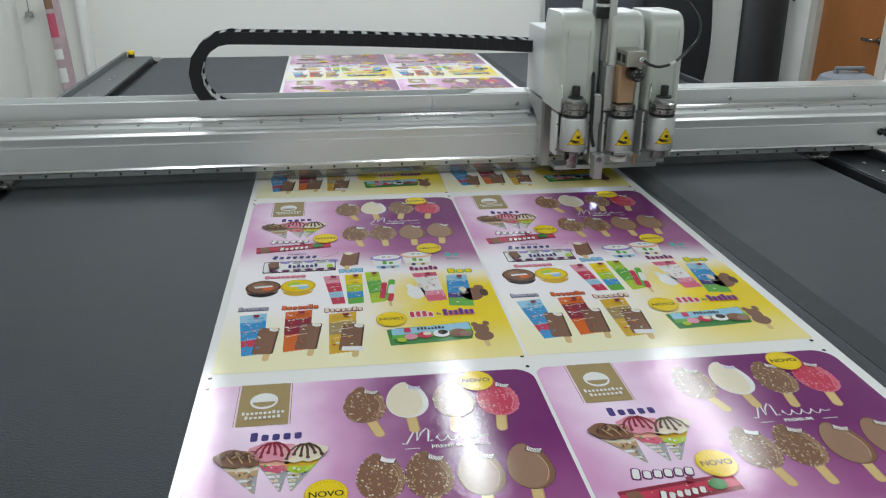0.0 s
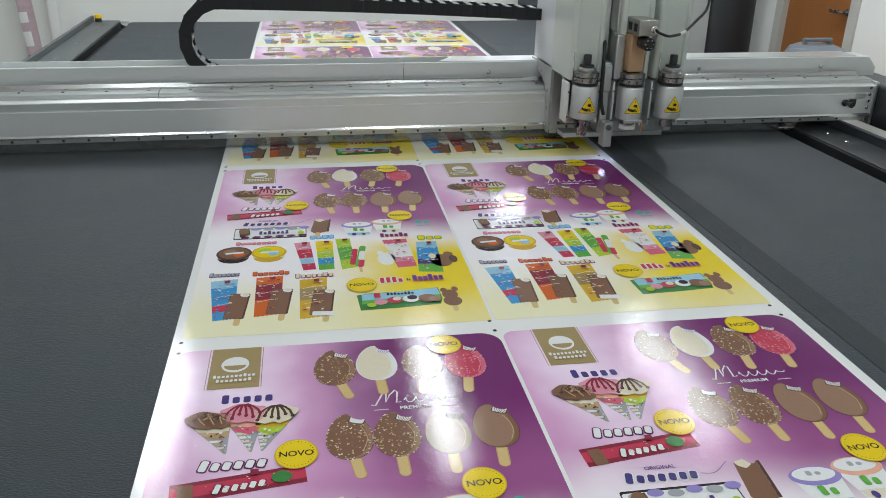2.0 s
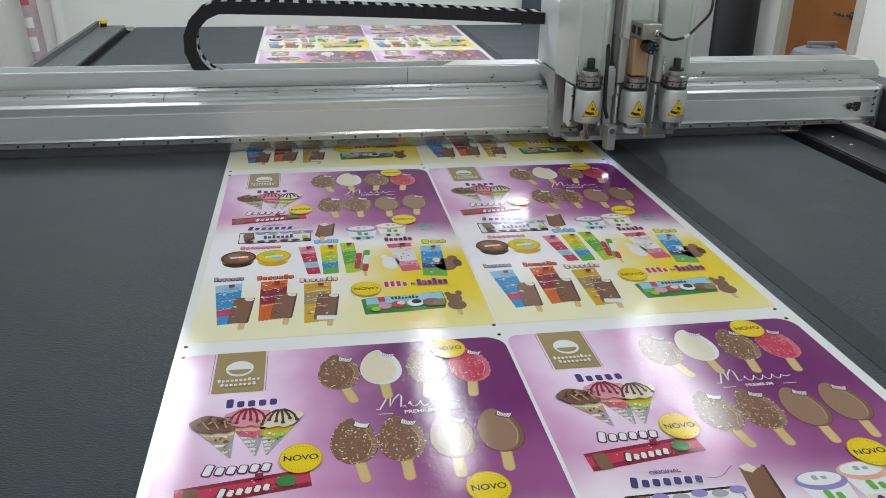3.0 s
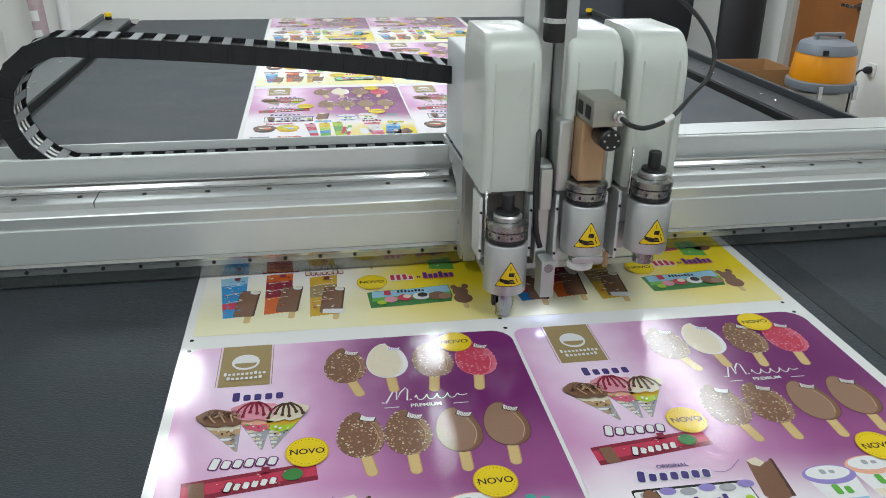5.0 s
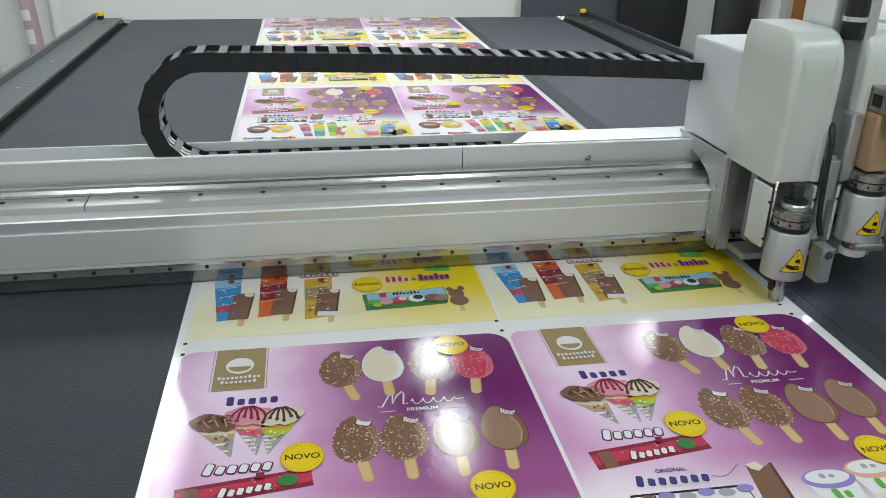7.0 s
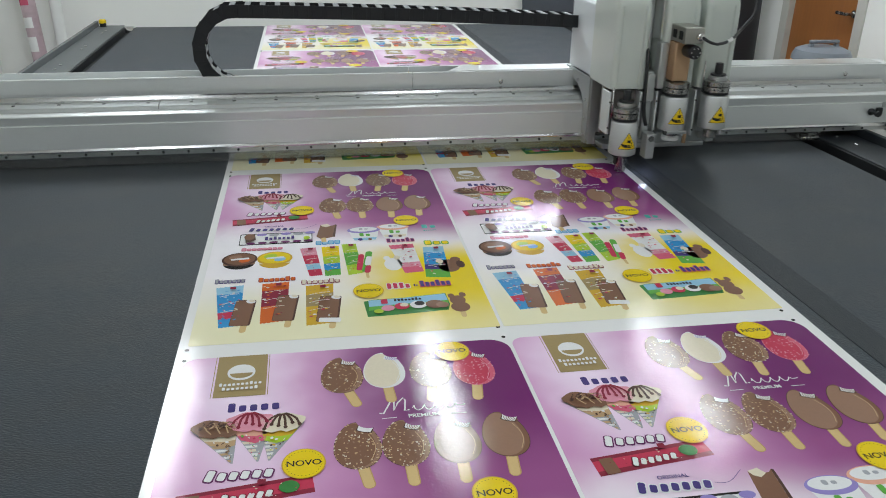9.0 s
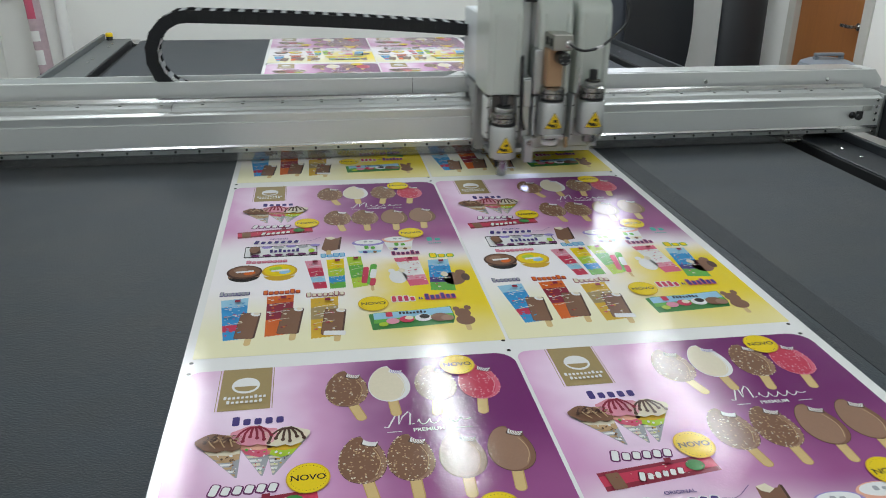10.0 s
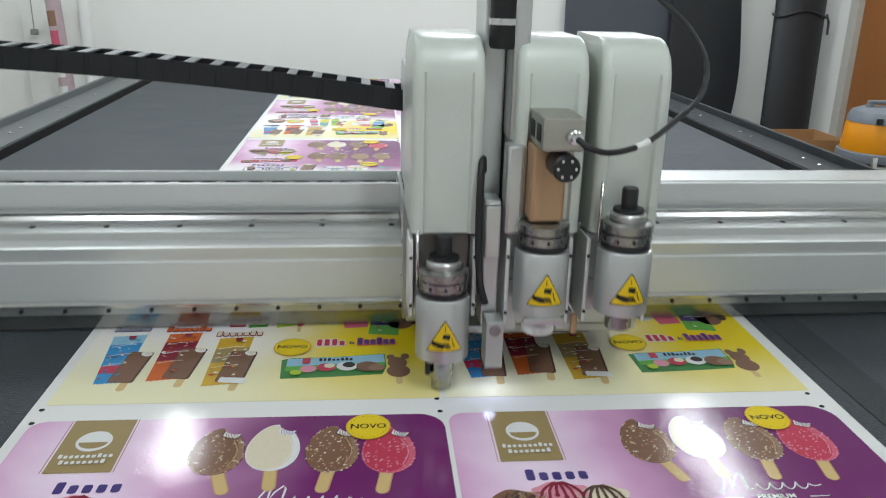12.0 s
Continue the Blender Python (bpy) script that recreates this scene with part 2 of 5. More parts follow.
# ---------------------------------------------------------------- the room
def room():
    def wall(name, *a):
        return tagged(part(name, box(B(), *a), M_WALL), "", "wall", kind="structure")
    tagged(part("floor", box(B(), LEFT_X - 0.2, RIGHT_X + 0.2, FRONT_Y - 0.2, BACK_Y + 0.2, -0.1, 0), M_FLOOR), "grey smooth workshop floor", "floor", kind="structure")
    tagged(part("ceiling", box(B(), LEFT_X - 0.2, RIGHT_X + 0.2, FRONT_Y - 0.2, BACK_Y + 0.2, CEIL, CEIL + 0.1), M_CEIL), "white painted ceiling", "ceiling", kind="structure")
    wall("wall_left", LEFT_X - 0.15, LEFT_X, FRONT_Y - 0.15, BACK_Y + 0.15, 0, CEIL)
    wall("wall_front", LEFT_X, RIGHT_X, FRONT_Y - 0.15, FRONT_Y, 0, CEIL)
    # back wall with a high window
    wx0, wx1, wz0, wz1 = 1.78, 2.98, 2.46, 2.86
    b = B()
    box(b, LEFT_X, wx0, BACK_Y, BACK_Y + 0.15, 0, CEIL)
    box(b, wx1, RIGHT_X, BACK_Y, BACK_Y + 0.15, 0, CEIL)
    box(b, wx0, wx1, BACK_Y, BACK_Y + 0.15, 0, wz0)
    box(b, wx0, wx1, BACK_Y, BACK_Y + 0.15, wz1, CEIL)
    tagged(part("wall_back", b, M_WALL), "white painted back wall", "wall", kind="structure")
    win = tagged(new("window_1"), "high white window full of daylight", "window", kind="structure")
    b = B()
    box(b, wx0, wx1, BACK_Y + 0.03, BACK_Y + 0.09, wz0, wz0 + 0.04)
    box(b, wx0, wx1, BACK_Y + 0.03, BACK_Y + 0.09, wz1 - 0.04, wz1)
    box(b, wx0, wx0 + 0.04, BACK_Y + 0.03, BACK_Y + 0.09, wz0 + 0.04, wz1 - 0.04)
    box(b, wx1 - 0.04, wx1, BACK_Y + 0.03, BACK_Y + 0.09, wz0 + 0.04, wz1 - 0.04)
    for k in (1, 2):
        mx = wx0 + (wx1 - wx0) * k / 3
        box(b, mx - 0.025, mx + 0.025, BACK_Y + 0.035, BACK_Y + 0.085, wz0 + 0.04, wz1 - 0.04)
    part("window_frame", b, M_WHITE_PLASTIC, win)
    tagged(part("backdrop", box(B(), wx0 - 0.3, wx1 + 0.3, BACK_Y + 0.3, BACK_Y + 0.32, wz0 - 0.3, wz1 + 0.3), M_DAY), "bright daylight outside", "backdrop", kind="structure")
    # right wall with the door opening
    dy0, dy1, dz = 3.34, 4.16, 2.05
    b = B()
    box(b, RIGHT_X, RIGHT_X + 0.15, FRONT_Y - 0.15, dy0, 0, CEIL)
    box(b, RIGHT_X, RIGHT_X + 0.15, dy1, BACK_Y + 0.15, 0, CEIL)
    box(b, RIGHT_X, RIGHT_X + 0.15, dy0, dy1, dz, CEIL)
    tagged(part("wall_right", b, M_WALL), "white painted side wall", "wall", kind="structure")
    door = tagged(new("door_1"), "closed brown wooden door in a pale frame", "door", kind="structure")
    part("door_leaf", box(B(), RIGHT_X + 0.03, RIGHT_X + 0.075, dy0 + 0.04, dy1 - 0.04, 0.008, dz - 0.04, 0.003), M_DOOR, door)
    b = B()
    box(b, RIGHT_X - 0.012, RIGHT_X + 0.1, dy0 - 0.05, dy0 + 0.037, 0, dz + 0.05, 0.003)
    box(b, RIGHT_X - 0.012, RIGHT_X + 0.1, dy1 - 0.037, dy1 + 0.05, 0, dz + 0.05, 0.003)
    box(b, RIGHT_X - 0.012, RIGHT_X + 0.1, dy0 + 0.038, dy1 - 0.038, dz - 0.037, dz + 0.05, 0.003)
    part("door_frame", b, M_DOOR_FRAME, door)
    b = lathe(B(), [(0.024, -0.006), (0.024, 0.004), (0.01, 0.006), (0.01, -0.05)], (RIGHT_X + 0.026, dy0 + 0.1, 1.03), "x", 16)
    box(b, RIGHT_X - 0.035, RIGHT_X - 0.02, dy0 + 0.09, dy0 + 0.21, 1.02, 1.04, 0.004)
    part("door_handle", b, M_STEEL, door, "steel lever handle")


room()


def ceiling_lights():
    # the added front row gets housings too
    for lx, ly, watts in TUBES:
        lt = thing("ceiling_light", "long white fluorescent ceiling light, switched on", "ceiling light", "ceiling lights", pose(lx, ly, CEIL))
        part("housing", box(B(), -0.09, 0.09, -0.78, 0.78, -0.06, 0.0, 0.006), M_WHITE_SHEET, lt)
        part("diffuser", box(B(), -TUBE_W / 2, TUBE_W / 2, -TUBE_L / 2, TUBE_L / 2, -0.07, -0.0605), M_LAMP, lt)


ceiling_lights()

# ---------------------------------------------------------------- the cutting table
SKEW = 0.9      # the sheet lies a little askew on the table
BED_X0, BED_X1, BED_Y0, BED_Y1 = -0.78, 2.012, -1.0, 4.2


def cutting_table():
    tb = thing("cutting_table", "flatbed cutting table with a grey felt bed and painted side rails", "cutting table", at=pose(0.63, 1.2, 0, 0, 0, SKEW) @ pose(-0.63, -1.2, 0))
    b = box(B(), BED_X0, BED_X1, BED_Y0, BED_Y1, FELT - 0.05, FELT, 0.006)
    part("felt_bed", b, M_FELT, tb, "grey felt conveyor bed")
    part("felt_seam", box(B(), 1.262, 1.335, BED_Y0 + 0.01, BED_Y1 - 0.02, FELT - 0.01, FELT + 0.0012), M_FELT_DARK, tb, "dark worn felt strip")
    part("bed_frame", box(B(), BED_X0 + 0.02, BED_X1 - 0.02, BED_Y0 + 0.03, BED_Y1 - 0.04, 0.55, FELT - 0.051), M_RAIL_DARK, tb)
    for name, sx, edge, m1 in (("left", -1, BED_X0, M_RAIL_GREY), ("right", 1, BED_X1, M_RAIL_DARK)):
        def X(a, c):
            p, q = edge + sx * a, edge + sx * c
            return (min(p, q), max(p, q))
        part("side_channel", box(B(), *X(0.004, 0.06), BED_Y0, BED_Y1 - 0.02, FELT - 0.07, FELT - 0.03), M_DARK_GAP, tb)
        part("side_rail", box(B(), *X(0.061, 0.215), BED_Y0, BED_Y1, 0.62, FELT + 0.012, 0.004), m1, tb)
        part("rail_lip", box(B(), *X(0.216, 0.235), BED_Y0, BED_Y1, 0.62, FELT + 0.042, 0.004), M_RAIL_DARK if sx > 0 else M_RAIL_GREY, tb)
        part("toothed_rack", box(B(), *X(0.052, 0.0605), BED_Y0, BED_Y1 - 0.03, FELT - 0.03, FELT + 0.006), M_DARK_GAP, tb)
        for i in range(9):
            y = -0.55 + i * 0.55
            for dy in (0, 0.11):
                part("rail_bolt", lathe(B(), [(0.008, 0), (0.008, 0.004), (0.005, 0.0055)], (edge + sx * 0.13, y + dy, FELT + 0.0121), seg=12), M_CHROME, tb)
        part("end_roller", lathe(B(), [(0.028, 0), (0.03, 0.004), (0.03, 0.06), (0.02, 0.064)], (edge + sx * 0.035 - 0.03, BED_Y1 - 0.03, FELT - 0.02), "x", 20), M_CHROME, tb)
        part("stop_button", lathe(B(), [(0.02, 0), (0.02, 0.022)], (edge + sx * 0.18, BED_Y1 - 0.06, FELT + 0.0125), seg=18), M_BLACK, tb)
        part("stop_button_cap", lathe(B(), [(0.022, 0), (0.022, 0.018), (0.016, 0.022)], (edge + sx * 0.18, BED_Y1 - 0.06, FELT + 0.035), seg=18), M_YELLOW, tb, "yellow cap")
        for y in (-0.8, 1.5, 3.8):
            part("leg", box(B(), *X(0.07, 0.19), y, y + 0.12, 0, 0.62, 0.005), M_RAIL_DARK, tb)


cutting_table()

# ---------------------------------------------------------------- the gantry beam, in its own space: y = 0 at the tool line
def gantry():
    g = thing("gantry_beam", "silver aluminium gantry beam spanning the cutting table", "gantry")
    x0, x1 = -1.12, 2.36
    F = 0.24
    part("lower_extrusion", prism(B(), [(F, 0.944), (F, 1.0165), (F + 0.004, 1.018), (F + 0.004, 1.0205), (F + 0.003, 1.022), (F - 0.001, 1.044), (F + 0.001, 1.0465), (F + 0.019, 1.053), (F + 0.20, 1.053), (F + 0.20, 0.944)], x0, x1), M_ALU_MATT, g)
    part("bottom_lip", prism(B(), [(F - 0.004, 0.932), (F - 0.004, 0.937), (F - 0.001, 0.9435), (F + 0.19, 0.9435), (F + 0.19, 0.932)], x0, x1), M_CHROME, g)
    part("bolt_strip", box(B(), x0 + 0.02, x1 - 0.01, F + 0.004, F + 0.016, 0.916, 0.9315, 0.001), M_ALU, g)
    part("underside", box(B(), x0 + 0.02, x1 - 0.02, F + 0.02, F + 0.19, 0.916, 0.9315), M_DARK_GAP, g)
    part("film_skirt", box(B(), -0.76, 1.99, F + 0.0175, F + 0.0185, 0.8845, 0.9315), M_FILM, g, "clear plastic skirt under the beam")
    bolt = mesh_of("strip_bolt", lathe(B(), [(0.0042, 0), (0.0042, -0.003), (0.0025, -0.004)], (0, 0, 0), "y", 10), M_BLACK)
    for i in range(44):
        part("strip_bolt", bolt, None, g, at=pose(x0 + 0.08 + i * 0.076, F + 0.0039, 0.9245))
    # guide rail on the ledge, with a shiny edge
    part("ledge_cap", prism(B(), [(F + 0.0205, 1.0535), (F + 0.0235, 1.064), (F + 0.026, 1.066), (F + 0.076, 1.068), (F + 0.076, 1.0535)], x0, x1), M_ALU, g)
    part("guide_rail", prism(B(), [(F + 0.078, 1.0535), (F + 0.078, 1.074), (F + 0.082, 1.081), (F + 0.088, 1.0845), (F + 0.1, 1.085), (F + 0.1, 1.0535)], x0, x1 - 0.03), M_CHROME, g)
    # near-black filler standing in for the shade between guide rail and tray
    part("gap_shade_strip", box(B(), x0, x1 - 0.03, F + 0.101, F + 0.119, 1.0536, 1.079), M_DARK_GAP, g)
    part("ledge_seam", box(B(), -0.2062, -0.2048, F + 0.021, F + 0.0755, 1.055, 1.0684), M_DARK_GAP, g)
    cap = mesh_of("ledge_screw", lathe(B(), [(0.0055, 0), (0.0055, 0.0014)], (0, 0, 0), "z", 10), M_LABEL_BLACK)
    for i in range(26):
        part("ledge_screw", cap, None, g, at=pose(x0 + 0.1 + i * 0.13, F + 0.058, 1.0674))
    # upper cable tray: open on one half, covered on the other
    U = F + 0.12
    part("cable_tray", prism(B(), [(U, 1.0535), (U, 1.13), (U + 0.002, 1.132), (U + 0.012, 1.132), (U + 0.012, 1.062), (U + 0.098, 1.062), (U + 0.098, 1.134), (U + 0.104, 1.134), (U + 0.104, 1.0535)], x0, 0.598), M_ALU_MATT, g)
    part("cable_tray", prism(B(), [(U, 1.0535), (U, 1.13), (U + 0.002, 1.132), (U + 0.012, 1.132), (U + 0.012, 1.062), (U + 0.098, 1.062), (U + 0.098, 1.134), (U + 0.104, 1.134), (U + 0.104, 1.0535)], 0.6, 2.35), M_ALU_MATT, g)
    b = B()
    slab_from(b, [(0.72, U + 0.013), (2.35, U + 0.013), (2.35, U + 0.097), (0.78, U + 0.097)], 1.124, 1.134)
    part("tray_cover", b, M_ALU, g, "bright aluminium tray cover")
    for x in (0.9, 1.7, 2.2):
        part("tray_screw", lathe(B(), [(0.008, 0), (0.008, -0.003), (0.005, -0.004)], (x, U - 0.0001, 1.098), "y", 12), M_CHROME, g)
    # ends
    b = slab_from(B(), [(0, 0), (0.085, 0), (0.085, 0.03), (0.05, 0.07), (0, 0.07)], 0, 0.1)
    part("tray_end", b, M_ALU_MATT, g, at=pose(2.351, U, 1.0605) @ pose(0, 0.102, 0, 90, 0, 0))
    b = box(B(), x1 + 0.001, x1 + 0.012, F - 0.004, F + 0.22, 0.9, 1.06, 0.002)
    part("end_plate", b, M_ALU, g)
    for z in (0.92, 0.965, 0.99, 1.015, 1.04):
        part("end_bolt", lathe(B(), [(0.006, 0), (0.006, -0.004), (0.004, -0.005)], (x1 - 0.02 + 0.001 * z, F - 0.0005, z), "y", 12), M_CHROME, g)
    part("end_housing", box(B(), x1 + 0.013, x1 + 0.16, F - 0.1, F + 0.36, 0.8925, 1.05, 0.012), M_RAIL_DARK, g, "dark housing of the drive")
    part("end_housing", box(B(), x0 - 0.16, x0 - 0.002, F - 0.1, F + 0.36, 0.9, 1.035, 0.012), M_RAIL_DARK, g, "dark housing of the drive")
    # small sensor on the beam's face
    b = box(B(), 2.262, 2.286, F - 0.012, F - 0.0005, 0.972, 1.0, 0.003)
    lathe(b, [(0.012, 0), (0.013, -0.006), (0.006, -0.012), (0.006, -0.03), (0.01, -0.034), (0.01, -0.045)], (2.245, F - 0.001, 0.985), "y", 16)
    part("clamp_knob", b, M_BLACK, g, "small black clamp knob")
    part("face_plate", box(B(), 2.285, 2.325, F - 0.004, F - 0.0005, 1.0, 1.02, 0.002), M_ALU, g)
    # guide feet near the bed's edges
    for x in (2.04, -0.8):
        b = box(B(), x, x + 0.045, F + 0.03, F + 0.09, 0.885, 0.916, 0.003)
        box(b, x - 0.05, x + 0.02, F + 0.0, F + 0.05, 0.886, 0.9, 0.005)
        part("guide_foot", b, M_STEEL, g)
    return g


GANTRY = gantry()

# ---------------------------------------------------------------- the cutting head, in its own space: tool 1 at x = 0, y = 0
def cover_mesh():
    """Rounded white tool cover, 0.115 wide, with a shallow dished front."""
    b = B()
    w, r = 0.0545, 0.012
    rows_z = [(1.138, 0.0), (1.15, 0.0), (1.2, -0.001), (1.3, -0.002), (1.362, -0.002), (1.384, 0.001), (1.407, 0.008), (1.422, 0.018), (1.43, 0.03), (1.434, 0.05)]
    loops = []
    for z, back in rows_z:
        squeeze = max(0.0, (z - 1.402) / 0.033) * 0.006
        ring = []
        front, rear, ww = 0.014 + back, 0.2, w - squeeze
        for k in range(7):
            a = math.pi + k / 6 * math.pi / 2
            ring.append((-ww + r + r * math.cos(a), front + r + r * math.sin(a), z))
        inset = 0.006 if z < 1.37 else 0.0
        ring += [(-0.037, front, z), (-0.0335, front + inset, z), (0.0335, front + inset, z), (0.037, front, z)]
        for k in range(7):
            a = 1.5 * math.pi + k / 6 * math.pi / 2
            ring.append((ww - r + r * math.cos(a), front + r + r * math.sin(a), z))
        ring += [(ww, rear, z), (-ww, rear, z)]
        loops.append([b.verts.new(p) for p in ring])
    n = len(loops[0])
    for a, c in zip(loops, loops[1:]):
        for i in range(n):
            b.faces.new((a[i], a[(i + 1) % n], c[(i + 1) % n], c[i])).smooth = True
    b.faces.new(loops[-1]).smooth = True
    b.faces.new(loops[0][::-1])
    return mesh_of("cover", b, M_WHITE)


def label_mesh():
    """Yellow warning triangle wrapped on the tool's round body: black rim, exclamation mark and crushing symbol."""
    b = B()
    R = 0.0432

    def wrap(x, z, lift):
        a = x / R
        return (R * math.sin(a) * (1 + lift / R), -(R + lift) * math.cos(a), z)

    def tri(s, lift, mi, dz=0.0):
        h = s * 0.9
        n = 8
        for i in range(n):
            f0, f1 = i / n, (i + 1) / n
            z0, z1 = dz - h / 2 + h * f0, dz - h / 2 + h * f1
            w0, w1 = s / 2 * (1 - f0) + 0.0012, s / 2 * (1 - f1) + 0.0012
            for j in range(6):
                q0, q1 = -1 + j / 3, -1 + (j + 1) / 3
                f = b.faces.new([b.verts.new(wrap(x, z, lift)) for x, z in ((w0 * q0, z0), (w0 * q1, z0), (w1 * q1, z1), (w1 * q0, z1))])
                f.material_index = mi

    def blot(*corners):
        f = b.faces.new([b.verts.new(wrap(x, z, 0.0012)) for x, z in corners])
        f.material_index = 1
    tri(0.058, 0.0004, 1)
    tri(0.0535, 0.0008, 0, -0.0005)
    for z in (0.013, 0.009):
        blot((-0.0008, z), (0.0008, z), (0.0008, z + 0.003), (-0.0008, z + 0.003))
    # block that presses on the hand
    blot((-0.004, -0.0035), (0.007, -0.006), (0.0085, 0.003), (-0.0025, 0.004))
    # back of the hand, then fingers and thumb
    blot((-0.0125, -0.0185), (-0.003, -0.0205), (-0.001, -0.0125), (-0.0125, -0.0095))
    blot((-0.0205, -0.0145), (-0.0127, -0.018), (-0.0127, -0.0098), (-0.0195, -0.0078))
    for k in range(3):
        z = -0.0195 + 0.0033 * k
        blot((-0.0028, z), (0.0105 - 0.002 * k, z - 0.001), (0.0105 - 0.002 * k, z + 0.0014), (-0.0022, z + 0.0026))
    # broken edge beside the block
    blot((0.0095, -0.003), (0.0112, -0.0035), (0.0128, -0.009), (0.0112, -0.0085))
    blot((0.0105, -0.0095), (0.0122, -0.0095), (0.0165, -0.0185), (0.0148, -0.0185))
    return mesh_of("warning_label", b, [M_YELLOW, M_LABEL_BLACK])


def tool(parent, x, y, lift, kind, label_me):
    """A cylindrical tool; its body's middle is at z = 0.988 + lift."""
    t = part("tool", lathe(B(), [(0.035, 0.934), (0.0425, 0.938), (0.0425, 1.036), (0.04, 1.04), (0.03, 1.042)], seg=40), M_TOOL, parent, "silver cylindrical cutting tool with a yellow warning label", pose(x, y, lift))
    part("warning_label", label_me, None, t, "yellow triangular warning label", pose(0, 0, 0.985))
    part("gasket", lathe(B(), [(0.038, 1.0425), (0.038, 1.05)], seg=32), M_BLACK, t)
    part("collar", lathe(B(), [(0.036, 1.0505), (0.0385, 1.0515), (0.0385, 1.0655), (0.036, 1.0665)], seg=32), M_STEEL, t)
    part("collar", lathe(B(), [(0.036, 1.068), (0.04, 1.0685), (0.04, 1.081), (0.035, 1.0835), (0.031, 1.085)], seg=14), M_STEEL, t)
    for k in range(5):
        a = math.pi * (1.1 + 0.2 * k)
        part("set_screw", box(B(), -0.002, 0.002, -0.0006, 0.0006, -0.003, 0.003), M_BLACK, t, "", pose(0.0387 * math.cos(a), 0.0387 * math.sin(a), 1.0585, 0, 0, math.degrees(a) + 90))
    part("groove", lathe(B(), [(0.0365, 1.0666), (0.0365, 1.0679)], seg=28), M_BLACK, t)
    if kind != "motor":
        part("ring", lathe(B(), [(0.027, 1.0855), (0.028, 1.087), (0.028, 1.094), (0.025, 1.097)], seg=28), M_ALU, t)
        part("knob", lathe(B(), [(0.023, 1.0975), (0.024, 1.099), (0.023, 1.103), (0.0125, 1.104), (0.0125, 1.132), (0.011, 1.135)], seg=20), M_BLACK, t, "black knurled knob")
        part("guide_pin", lathe(B(), [(0.0028, 1.045), (0.0028, 1.14)], (-0.04, 0.012, 0), seg=10), M_CHROME, t)
    if kind == "knife":
        part("nozzle", lathe(B(), [(0.012, 0.8765), (0.016, 0.878), (0.0165, 0.892), (0.02, 0.9), (0.02, 0.9335)], seg=24), M_STEEL, t)
        part("nozzle_clip", box(B(), -0.027, -0.0195, -0.016, -0.002, 0.905, 0.93, 0.002), M_BLACK, t)
    elif kind == "motor":
        part("nozzle", lathe(B(), [(0.021, 0.916), (0.023, 0.918), (0.023, 0.9335)], seg=24), M_STEEL, t)
        part("foot_disc", lathe(B(), [(0.022, 0.9), (0.026, 0.902), (0.026, 0.912), (0.022, 0.9155)], seg=28), M_WHITE_PLASTIC, t, "white plastic foot disc")
        part("clamp_bar", box(B(), -0.034, 0.03, -0.05, -0.043, 0.93, 0.941, 0.002), M_ALU, t)
    else:
        part("nozzle", lathe(B(), [(0.018, 0.905), (0.021, 0.907), (0.021, 0.9335)], seg=24), M_STEEL, t)
    return t


